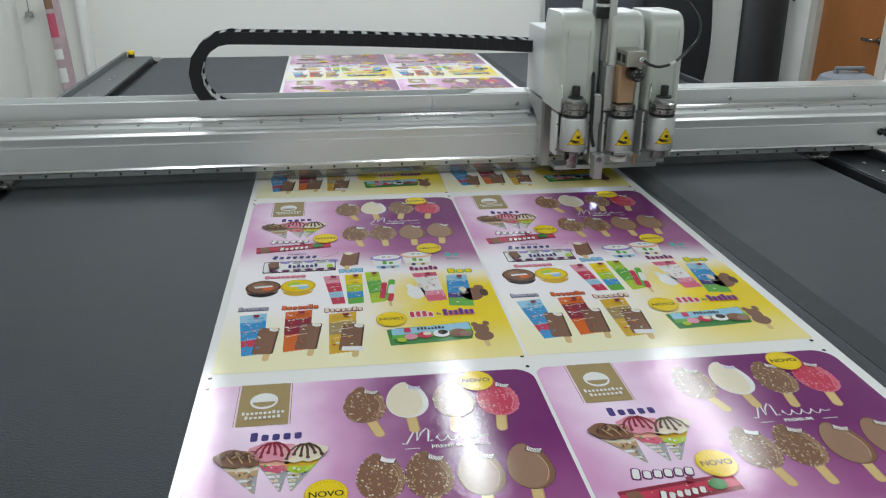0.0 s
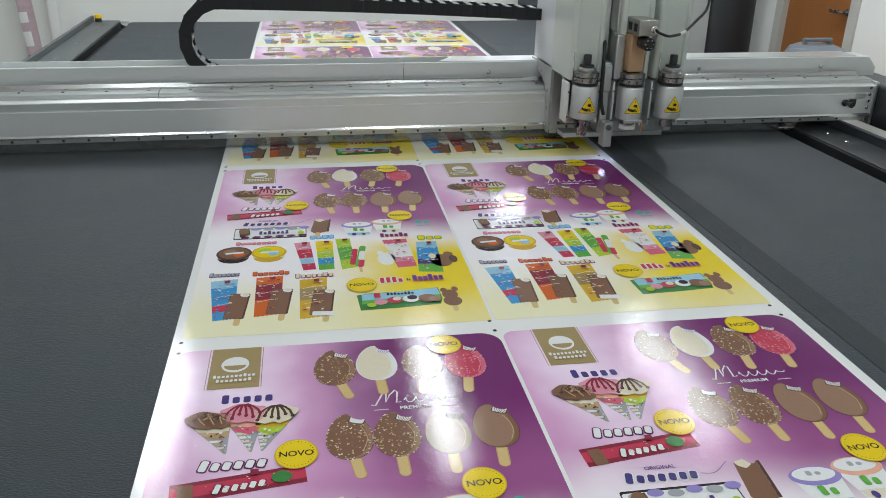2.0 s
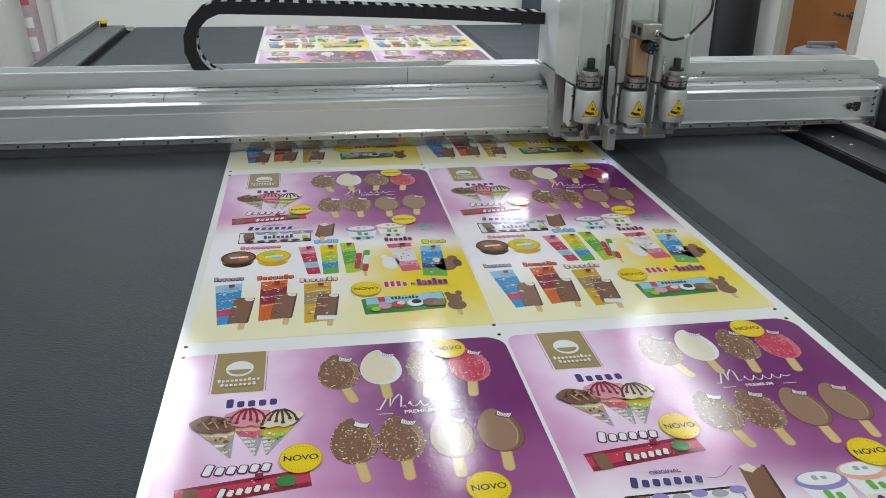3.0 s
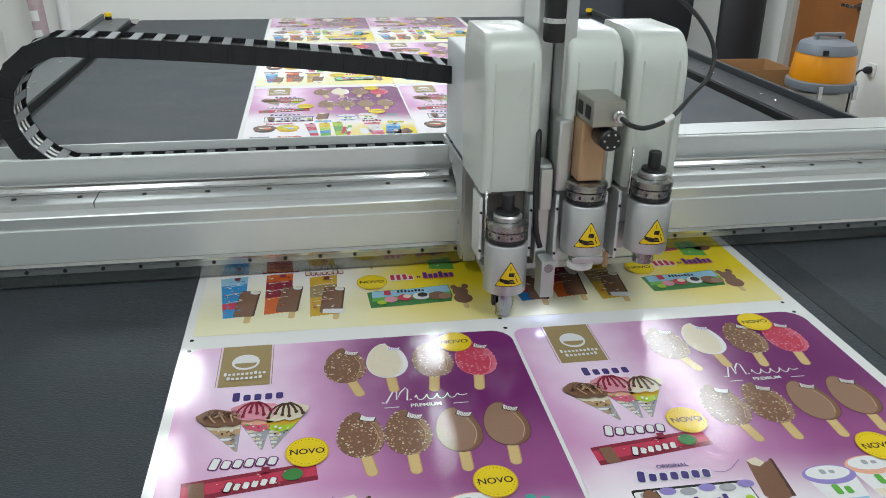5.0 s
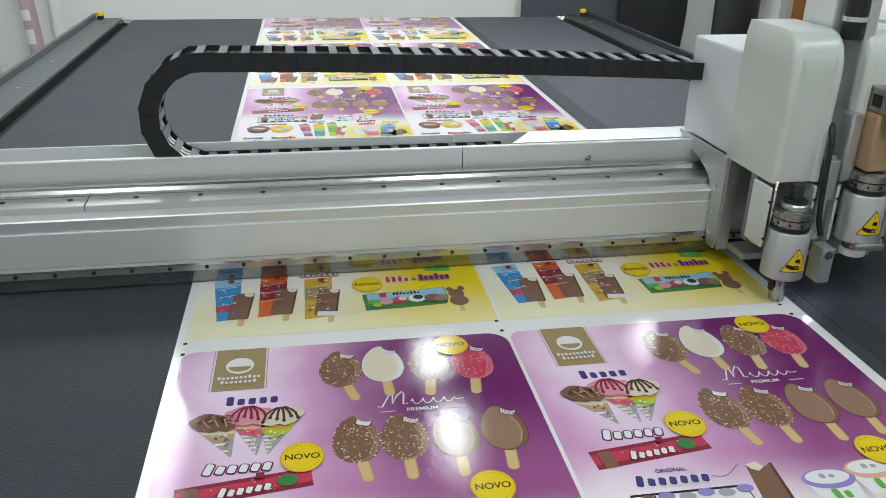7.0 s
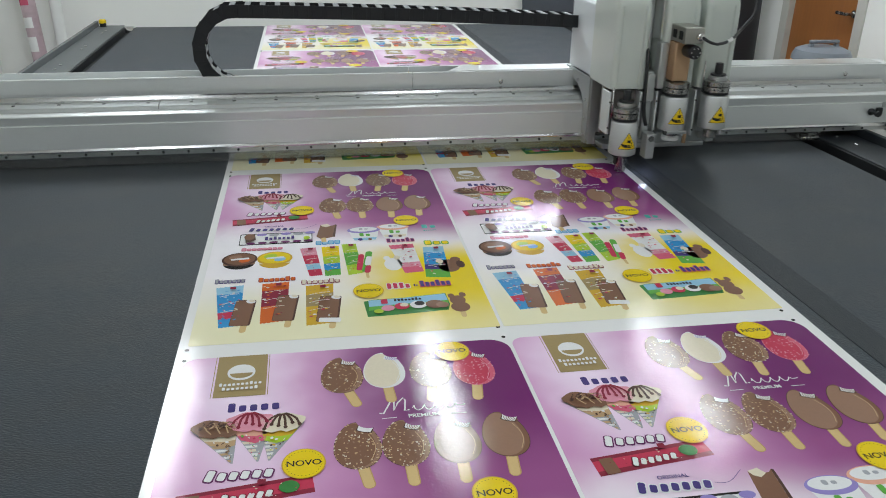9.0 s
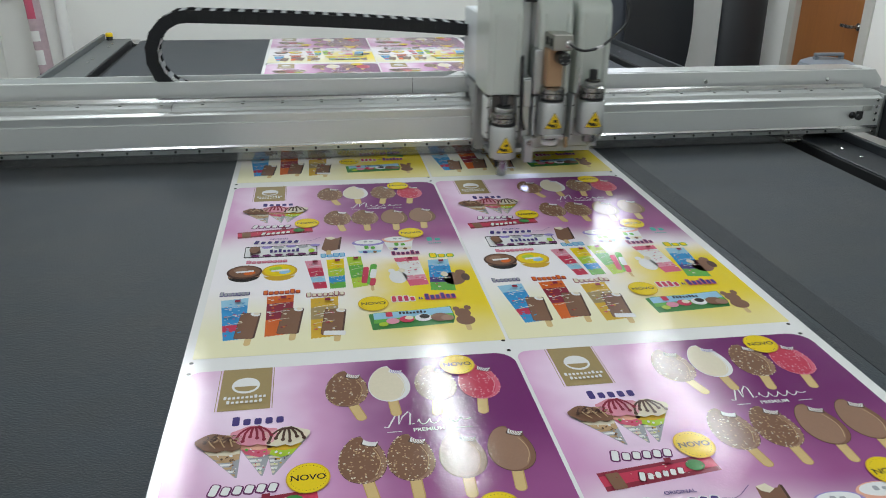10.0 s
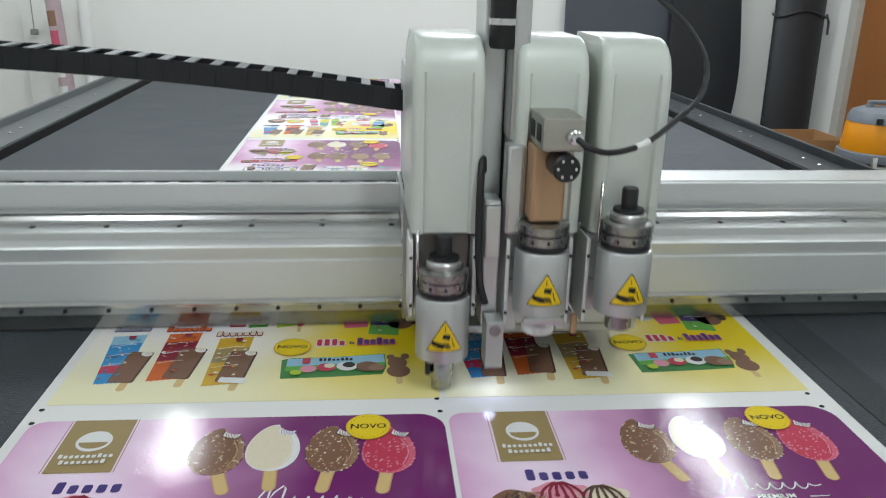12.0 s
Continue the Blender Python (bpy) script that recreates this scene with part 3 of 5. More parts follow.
def cutting_head():
    hd = thing("tool_carriage", "white tool carriage with three covered cutting tools on the gantry", "tool carriage")
    cm, lm = cover_mesh(), label_mesh()
    for x in (0.004, 0.16, 0.287):
        part("cover", cm, None, hd, "", pose(x, 0, 0))
    # rear box and mounting plate
    part("carriage_box", box(B(), -0.045, 0.335, 0.202, 0.43, 1.14, 1.366, 0.006), M_WHITE_SHEET, hd, "white sheet-metal carriage box")
    part("mount_plate", box(B(), -0.044, 0.335, 0.19, 0.201, 0.985, 1.355, 0.002), M_ALU, hd)
    b = B()
    outline = [(0.43, 1.139), (0.43, 1.122), (0.31, 1.098), (0.262, 1.075), (0.238, 1.04), (0.232, 0.935), (0.222, 0.918), (0.196, 0.918), (0.19, 0.935), (0.19, 1.139)]
    prism(b, outline, -0.052, -0.0465)
    prism(b, [(0.185, 0.918), (0.1895, 0.918), (0.1895, 1.137), (0.185, 1.137)], -0.0464, -0.02)
    part("side_bracket", b, M_TOOL, hd, "bent aluminium side bracket")
    for y, z in ((0.4, 1.127), (0.3, 1.11), (0.22, 1.06), (0.217, 1.0), (0.217, 0.945)):
        part("bracket_bolt", lathe(B(), [(0.005, 0), (0.005, -0.003)], (-0.0521, y, z), "x", 10), M_CHROME, hd)
    # plates behind the tools
    for x, mm in ((0.0, M_SMOKED), (0.153, M_ALU), (0.276, M_ALU)):
        part("tool_plate", box(B(), x - 0.046, x + 0.05, 0.075, 0.1, 0.985, 1.137, 0.003), mm, hd)
        part("tool_clamp", box(B(), x - 0.044, x + 0.044, 0.043, 0.0745, 0.99, 1.05, 0.004), M_ALU, hd)
    for x, z0 in ((0.0, 1.0), (0.153, 0.985), (0.282, 0.985)):
        # U-shaped holder: two cheeks with a saddle between them
        for q in (-1, 1):
            part("holder_cheek", box(B(), x + q * 0.05 - 0.0035, x + q * 0.05 + 0.0035, 0.012, 0.0745, z0, 1.13, 0.002), M_ALU_MATT, hd)
            for z in (z0 + 0.02, 1.1):
                part("holder_screw", lathe(B(), [(0.0028, 0), (0.0028, -0.0022)], (x + q * 0.05, 0.0119, z), "y", 8), M_BLACK, hd)
        part("holder_saddle", box(B(), x - 0.0462, x + 0.0462, 0.046, 0.0742, 1.0505, 1.128, 0.003), M_SMOKED if z0 == 1.0 else M_ALU_MATT, hd)
    part("lower_bracket", box(B(), 0.1, 0.34, 0.12, 0.187, 0.935, 0.979, 0.003), M_ALU, hd)
    for x in (0.118, 0.214, 0.325):
        part("bracket_block", box(B(), x - 0.014, x + 0.014, 0.06, 0.119, 0.95, 0.985, 0.003), M_ALU, hd)
    part("bracket_foot", box(B(), -0.018, 0.34, 0.1215, 0.19, 0.9185, 0.934, 0.002), M_TOOL, hd)
    part("brass_fitting", lathe(B(), [(0.006, 0), (0.006, 0.03), (0.004, 0.034)], (0.225, 0.04, 0.955), seg=12), M_COPPER, hd)
    # column between covers with its motor above
    part("column", box(B(), 0.064, 0.099, 0.09, 0.19, 1.14, 1.62, 0.004), M_ALU_MATT, hd, "tall silver column")
    part("column_sleeve", box(B(), 0.1, 0.126, 0.035, 0.19, 1.28, 1.62, 0.006), M_TOOL, hd)
    part("column_cap", box(B(), 0.093, 0.121, 0.005, 0.041, 1.138, 1.279, 0.006), M_TOOL, hd)
    part("spindle", lathe(B(), [(0.02, 1.416), (0.022, 1.42), (0.022, 1.62)], (0.088, 0.055, 0), seg=24), M_BLACK, hd, "black spindle hose")
    for z in (1.45, 1.515):
        part("hose_clamp", lathe(B(), [(0.0222, z), (0.0238, z + 0.0005), (0.0238, z + 0.0095), (0.0222, z + 0.01)], (0.088, 0.055, 0), seg=24), M_CHROME, hd)
    part("air_nipple", lathe(B(), [(0.006, 1.44), (0.006, 1.455), (0.01, 1.458), (0.01, 1.475)], (0.076, 0.1, 0), seg=14), M_BLACK, hd)
    # registration camera on its slide
    part("camera_slide", box(B(), 0.064, 0.09, 0.02, 0.07, 0.98, 1.19, 0.003), M_ALU, hd)
    part("slide_block", box(B(), 0.064, 0.088, 0.004, 0.0195, 1.1, 1.185, 0.003), M_ALU, hd)
    part("camera_box", box(B(), 0.066, 0.094, -0.03, 0.012, 0.928, 1.006, 0.002), M_TOOL, hd, "small camera box with a lit underside")
    part("camera_led", lathe(B(), [(0.01, 0.9265), (0.01, 0.9278)], (0.08, -0.01, 0), seg=16), M_LED, hd, "glowing white lamp ring")
    part("camera_window", lathe(B(), [(0.009, 0), (0.009, -0.002)], (0.08, -0.0302, 0.992), "y", 18), M_STEEL, hd)
    part("hose", tube_along(B(), spline([(0.064, 0.05, 1.23), (0.058, 0.02, 1.255), (0.053, 0.0, 1.225), (0.052, -0.005, 1.15), (0.056, -0.008, 1.07), (0.066, -0.01, 1.03)]), 0.0058), M_BLACK, hd, "black air hose")
    # tools
    t1 = tool(hd, 0.0, 0.0, 0.005, "knife", lm)
    t2 = tool(hd, 0.153, -0.004, 0.08, "motor", lm)
    tool(hd, 0.281, -0.016, 0.084, "wheel", lm)
    # motor unit over the middle tool
    part("motor_case", box(B(), 0.125, 0.178, -0.026, 0.026, 1.167, 1.285, 0.006), M_COPPER, hd, "tan motor case")
    part("motor_box", box(B(), 0.127, 0.187, -0.075, 0.03, 1.2855, 1.333, 0.003), M_ZINC, hd, "brushed metal connector box")
    for k in range(2):
        part("box_slot", box(B(), 0.1262, 0.1268, -0.06 + k * 0.04, -0.035 + k * 0.04, 1.296, 1.32), M_DARK_GAP, hd)
    part("motor_knob", lathe(B(), [(0.018, 0.0), (0.02, -0.003), (0.02, -0.05), (0.017, -0.053)], (0.163, -0.028, 1.262), "y", 26), M_BLACK, hd, "black motor end")
    for k in range(6):
        a = k * math.pi / 3
        part("knob_screw", lathe(B(), [(0.0022, 0), (0.0022, -0.001)], (0.163 + 0.013 * math.cos(a), -0.0811, 1.262 + 0.013 * math.sin(a)), "y", 8), M_CHROME, hd)
    part("connector", lathe(B(), [(0.008, 0), (0.011, -0.004), (0.011, -0.014), (0.008, -0.016), (0.008, -0.026)], (0.17, -0.0752, 1.308), "y", 16), M_CHROME, hd)
    cable = spline([(0.17, -0.1, 1.308), (0.185, -0.112, 1.298), (0.22, -0.1, 1.29), (0.28, -0.06, 1.295), (0.345, 0.0, 1.318), (0.393, 0.03, 1.352), (0.404, 0.05, 1.4), (0.376, 0.07, 1.452), (0.325, 0.09, 1.498), (0.27, 0.11, 1.545), (0.19, 0.13, 1.6)], 10)
    part("cable", tube_along(B(), cable, 0.0044), M_BLACK, hd, "black looping cable")
    part("cable_tag", tube_along(B(), cable[27:32], 0.0053), M_WHITE_PLASTIC, hd)
    return hd, t1


HEAD, TOOL = cutting_head()

# ---------------------------------------------------------------- cable chain, in the gantry's space
CH_Y, CH_R, CH_LOW, CH_PITCH, CH_N = 0.412, 0.12, 1.093, 0.046, 47


def chain_links():
    ch = thing("cable_chain", "black plastic cable chain looping from the beam to the head", "cable chain")
    b = B()
    for side in (-1, 1):
        # each side plate is cranked: its outer half laps over the neighbour's inner half
        for x0, x1, y in ((-0.031, 0.004, 0.0455), (-0.004, 0.031, 0.0438)):
            box(b, x0, x1, side * y - 0.0008, side * y + 0.0008, -0.0215, 0.0185, 0.0008, 1)
    for z in (-0.021, 0.0155):
        box(b, -0.0085, 0.0085, -0.0428, 0.0428, z, z + 0.0032, 0.0, 1, 1)
    box(b, -0.0225, 0.0225, -0.0425, 0.0425, -0.012, 0.009, 0.0, 1, 2)
    for y0 in (-0.03, -0.006, 0.014):
        box(b, -0.0228, 0.0228, y0, y0 + 0.011, -0.0165, -0.0121, 0.0, 1, 3)
    me = mesh_of("link", b, [M_CHAIN, M_CHAIN_BAR, M_DARK_GAP, M_ALU])
    return ch, [part("link", me, None, ch) for _ in range(CH_N)]


CHAIN, LINKS = chain_links()


def chain_pose(s, hx):
    """Pose of the link at the length s from the head's end, for a head at hx."""
    rad = CH_R + 0.017 * max(0.0, (1.0 - hx) / 0.39) ** 1.5
    xc = -0.149 + (hx - 1.128) / 2 + 0.03 + rad
    top = CH_LOW + 2 * rad
    xe, ze = hx - 0.047, 1.293
    run = xe - xc
    if s < run:
        u = s / run
        z = ze + (top - ze) * (u + 0.55 * u * (1 - u))
        slope = (top - ze) * (1 + 0.55 * (1 - 2 * u)) / run
        return pose(xe - s, CH_Y, z, 0, math.degrees(math.atan(slope)) , 0)
    s -= run
    if s < math.pi * rad:
        a = s / rad
        return pose(xc - rad * math.sin(a), CH_Y, CH_LOW + rad + rad * math.cos(a), 0, -math.degrees(a), 0)
    s -= math.pi * rad
    return pose(xc + s, CH_Y, CH_LOW, 0, -180, 0)


# ---------------------------------------------------------------- the printed sheet
def ink(name, color, spread=0.06, cloud=None):
    """Glossy laminated print with a faint crinkle in its gloss. cloud: a node builder that returns the colour socket."""
    m = bpy.data.materials.new("ink_" + name)
    m.use_nodes = True
    nt = m.node_tree
    b = nt.nodes["Principled BSDF"]
    b.inputs["Roughness"].default_value = 0.08
    b.inputs["IOR"].default_value = 1.29
    geo = nt.nodes.new("ShaderNodeNewGeometry")
    n1 = nt.nodes.new("ShaderNodeTexNoise")
    n1.inputs["Scale"].default_value, n1.inputs["Detail"].default_value = 240, 3
    n2 = nt.nodes.new("ShaderNodeTexVoronoi")
    n2.inputs["Scale"].default_value = 150
    n2.feature = "SMOOTH_F1"
    n3 = nt.nodes.new("ShaderNodeTexNoise")
    n3.inputs["Scale"].default_value, n3.inputs["Detail"].default_value = 7, 2
    for n in (n1, n2, n3):
        nt.links.new(geo.outputs["Position"], n.inputs["Vector"])
    add = nt.nodes.new("ShaderNodeMath")
    add.operation = "MULTIPLY_ADD"
    add.inputs[1].default_value = 0.5
    nt.links.new(n2.outputs["Distance"], add.inputs[0])
    nt.links.new(n1.outputs[0], add.inputs[2])
    bp = nt.nodes.new("ShaderNodeBump")
    bp.inputs["Strength"].default_value, bp.inputs["Distance"].default_value = 0.17, 0.0009
    nt.links.new(add.outputs[0], bp.inputs["Height"])
    nt.links.new(bp.outputs[0], b.inputs["Normal"])
    mr = nt.nodes.new("ShaderNodeMapRange")
    mr.inputs[3].default_value, mr.inputs[4].default_value = 0.06, 0.11
    nt.links.new(n3.outputs[0], mr.inputs[0])
    nt.links.new(mr.outputs[0], b.inputs["Roughness"])
    if cloud:
        nt.links.new(cloud(nt), b.inputs["Base Color"])
    else:
        mx = nt.nodes.new("ShaderNodeMixRGB")
        mx.inputs[1].default_value = tuple(c * (1 - spread) for c in color[:3]) + (1,)
        mx.inputs[2].default_value = tuple(min(1, c * (1 + spread)) for c in color[:3]) + (1,)
        nt.links.new(n1.outputs[0], mx.inputs[0])
        nt.links.new(mx.outputs[0], b.inputs["Base Color"])
    return m


ART_W, ART_H = 0.606, 1.007


def backdrop_print(nt):
    """Lilac to deep purple above, white in the middle, yellow to cream below."""
    co = nt.nodes.new("ShaderNodeTexCoord")
    sep = nt.nodes.new("ShaderNodeSeparateXYZ")
    warp = nt.nodes.new("ShaderNodeTexNoise")
    warp.inputs["Scale"].default_value, warp.inputs["Detail"].default_value = 4.5, 3
    nt.links.new(co.outputs["Object"], warp.inputs["Vector"])
    nt.links.new(co.outputs["Object"], sep.inputs[0])

    def math_node(op, a, c):
        n = nt.nodes.new("ShaderNodeMath")
        n.operation = op
        for i, v in enumerate((a, c)):
            if isinstance(v, (int, float)):
                n.inputs[i].default_value = v
            else:
                nt.links.new(v, n.inputs[i])
        return n.outputs[0]

    wob = math_node("MULTIPLY", math_node("SUBTRACT", warp.outputs[0], 0.5), 0.30)
    u = math_node("ADD", math_node("MULTIPLY", sep.outputs[0], 1 / ART_W), wob)
    v = math_node("ADD", math_node("MULTIPLY", sep.outputs[1], -1 / ART_H), math_node("MULTIPLY", wob, 0.5))

    def step(x, a, c):
        n = nt.nodes.new("ShaderNodeMapRange")
        n.interpolation_type = "SMOOTHSTEP"
        n.inputs[1].default_value, n.inputs[2].default_value = a, c
        nt.links.new(x, n.inputs[0])
        return n.outputs[0]

    def mix(f, a, c):
        n = nt.nodes.new("ShaderNodeMixRGB")
        nt.links.new(f, n.inputs[0])
        for i, x in ((1, a), (2, c)):
            if isinstance(x, tuple):
                n.inputs[i].default_value = x
            else:
                nt.links.new(x, n.inputs[i])
        return n.outputs[0]

    glow = mix(step(math_node("ABSOLUTE", math_node("SUBTRACT", u, 0.2), 0), 0.0, 0.22), rgb(236, 216, 236), rgb(208, 160, 198))
    top = mix(step(u, 0.32, 0.72), glow, rgb(110, 42, 102))
    top = mix(math_node("MULTIPLY", step(v, 0.2, 0.42), 0.45), top, rgb(178, 108, 158))
    upper = mix(step(math_node("SUBTRACT", v, math_node("MULTIPLY", u, 0.1)), 0.34, 0.52), top, rgb(234, 230, 234))
    cream = mix(step(v, 0.68, 0.95), upper, rgb(226, 222, 186))
    yel = math_node("MULTIPLY", step(u, 0.4, 0.78), step(v, 0.56, 0.67))
    yel = math_node("MULTIPLY", yel, math_node("SUBTRACT", 1.0, math_node("MULTIPLY", step(v, 0.84, 1.0), 0.6)))
    return mix(yel, cream, rgb(224, 200, 34))


INK_COLORS = {
    "white": (246, 246, 246), "cream": (240, 228, 200), "gold": (166, 142, 92), "gold_light": (196, 176, 132), "choc": (126, 86, 64), "choc_dark": (76, 50, 41), "nut": (206, 168, 122),
    "milk": (152, 113, 90), "stick": (224, 190, 126), "stick_dark": (196, 156, 92), "red": (206, 48, 78), "pink": (236, 150, 172), "rose": (226, 92, 122), "yellow": (250, 216, 14), "black": (26, 22, 22),
    "navy": (66, 52, 122), "violet": (150, 134, 208), "blue": (42, 148, 218), "sky": (150, 206, 236), "green": (92, 178, 62), "dark_green": (52, 128, 56), "lime": (178, 214, 50), "orange": (228, 98, 30),
    "amber": (222, 174, 40), "grey": (170, 172, 178), "teal": (64, 172, 160), "peach": (246, 178, 150), "plum": (104, 40, 92), "maroon": (138, 30, 52)}
# mix towards grey puts the pale veil of reflections into the ink colours
INKS = {k: ink(k, tuple(0.9 * v for v in rgb(*[0.84 * u + 0.16 * 150 for u in c]))) for k, c in INK_COLORS.items()}
INK_BACK = ink("backdrop", None, cloud=backdrop_print)
LAYER = 0.00012


class Art:
    """A printed motif: flat shapes laid over one another."""

    def __init__(self):
        self.bm, self.inks, self.top = B(), [], 0

    def shape(self, pts, color, lift=None):
        if color not in self.inks:
            self.inks.append(color)
        self.top = self.top + 1 if lift is None else lift
        f = self.bm.faces.new([self.bm.verts.new((x, y, self.top * LAYER)) for x, y in pts])
        f.material_index = self.inks.index(color)
        return self

    def oval(self, cx, cy, rx, ry, color, n=28, turn=0.0, lift=None):
        c, s = math.cos(turn), math.sin(turn)
        pts = [(rx * math.cos(2 * math.pi * i / n), ry * math.sin(2 * math.pi * i / n)) for i in range(n)]
        return self.shape([(cx + c * x - s * y, cy + s * x + c * y) for x, y in pts], color, lift)

    def bar(self, x0, x1, y0, y1, color, r=0.002, turn=0.0, lift=None):
        r = min(r, abs(x1 - x0) / 2.01, abs(y1 - y0) / 2.01)
        pts = []
        for qx, qy, a0 in ((x1 - r, y1 - r, 0), (x0 + r, y1 - r, 90), (x0 + r, y0 + r, 180), (x1 - r, y0 + r, 270)):
            for k in range(4):
                a = radians(a0 + 30 * k)
                pts.append((qx + r * math.cos(a), qy + r * math.sin(a)))
        mx, my, c, s = (x0 + x1) / 2, (y0 + y1) / 2, math.cos(turn), math.sin(turn)
        return self.shape([(mx + c * (x - mx) - s * (y - my), my + s * (x - mx) + c * (y - my)) for x, y in pts], color, lift)

    def ribbon(self, pts, w, color):
        P = [Vector((p[0], p[1], 0)) for p in pts]
        L, R = [], []
        for i, p in enumerate(P):
            d = (P[min(i + 1, len(P) - 1)] - P[max(i - 1, 0)]).normalized()
            n = Vector((-d.y, d.x, 0)) * w / 2
            L.append(p + n), R.append(p - n)
        self.top += 1
        for i in range(len(P) - 1):
            self.shape([(q.x, q.y) for q in (R[i], R[i + 1], L[i + 1], L[i])], color, self.top)
        return self

    def done(self, name, parent, label=""):
        for f in self.bm.faces:
            if f.normal.z < 0:
                f.normal_flip()
        self.bm.normal_update()
        bad = [f for f in self.bm.faces if f.normal.z < 0]
        if bad:
            bmesh.ops.reverse_faces(self.bm, faces=bad)
        me = bpy.data.meshes.new(name)
        self.bm.to_mesh(me)
        self.bm.free()
        for c in self.inks:
            me.materials.append(INKS[c])
        return part(name, me, None, parent, label, pose(0, 0, 0.0004))


def letters(body, x, y, height, color, parent, name="lettering", turn=0.0, lift=0.0016):
    """A printed word in the built-in font, flattened to a mesh."""
    cu = bpy.data.curves.new(name, "FONT")
    cu.body, cu.size, cu.align_x, cu.align_y, cu.offset = body, height * 1.35, "CENTER", "CENTER", height * 0.02
    tmp = bpy.data.objects.new(name, cu)
    scene.collection.objects.link(tmp)
    me = bpy.data.meshes.new_from_object(tmp.evaluated_get(bpy.context.evaluated_depsgraph_get()))
    bpy.data.objects.remove(tmp)
    bpy.data.curves.remove(cu)
    me.materials.clear()
    me.materials.append(INKS[color])
    return part(name, me, None, parent, "", pose(x, y, lift, 0, 0, turn))


def word(art, x0, x1, y, h, color, rim=None, n=6, seed=1, slope=0.0, lean=0.0):
    """A name that is not lettered: a row of plain rounded bars of its size and colours, the first one tall."""
    rnd = random.Random(seed)
    step = (x1 - x0) / n
    rows = []
    for k in range(n):
        cx = x0 + step * (k + 0.5)
        high = h * (0.48 if k == 0 or rnd.random() < 0.15 else 0.2)
        dy = y + slope * (cx - (x0 + x1) / 2)
        rows.append((cx - step * 0.33, cx + step * 0.33, dy - 0.46 * h, dy + high))
    if rim:
        for ax, bx, ay, by in rows:
            art.bar(ax - step * 0.14, bx + step * 0.14, ay - h * 0.1, by + h * 0.1, rim, step * 0.3, -lean)
    for ax, bx, ay, by in rows:
        art.bar(ax, bx, ay, by, color, step * 0.2, -lean)


def script(art, x0, x1, y, h, color, rim, n=6, slope=0.0):
    """A handwritten name as plain leaning bars."""
    word(art, x0, x1, y, h, color, rim, n, 40 + n, slope, 0.25)


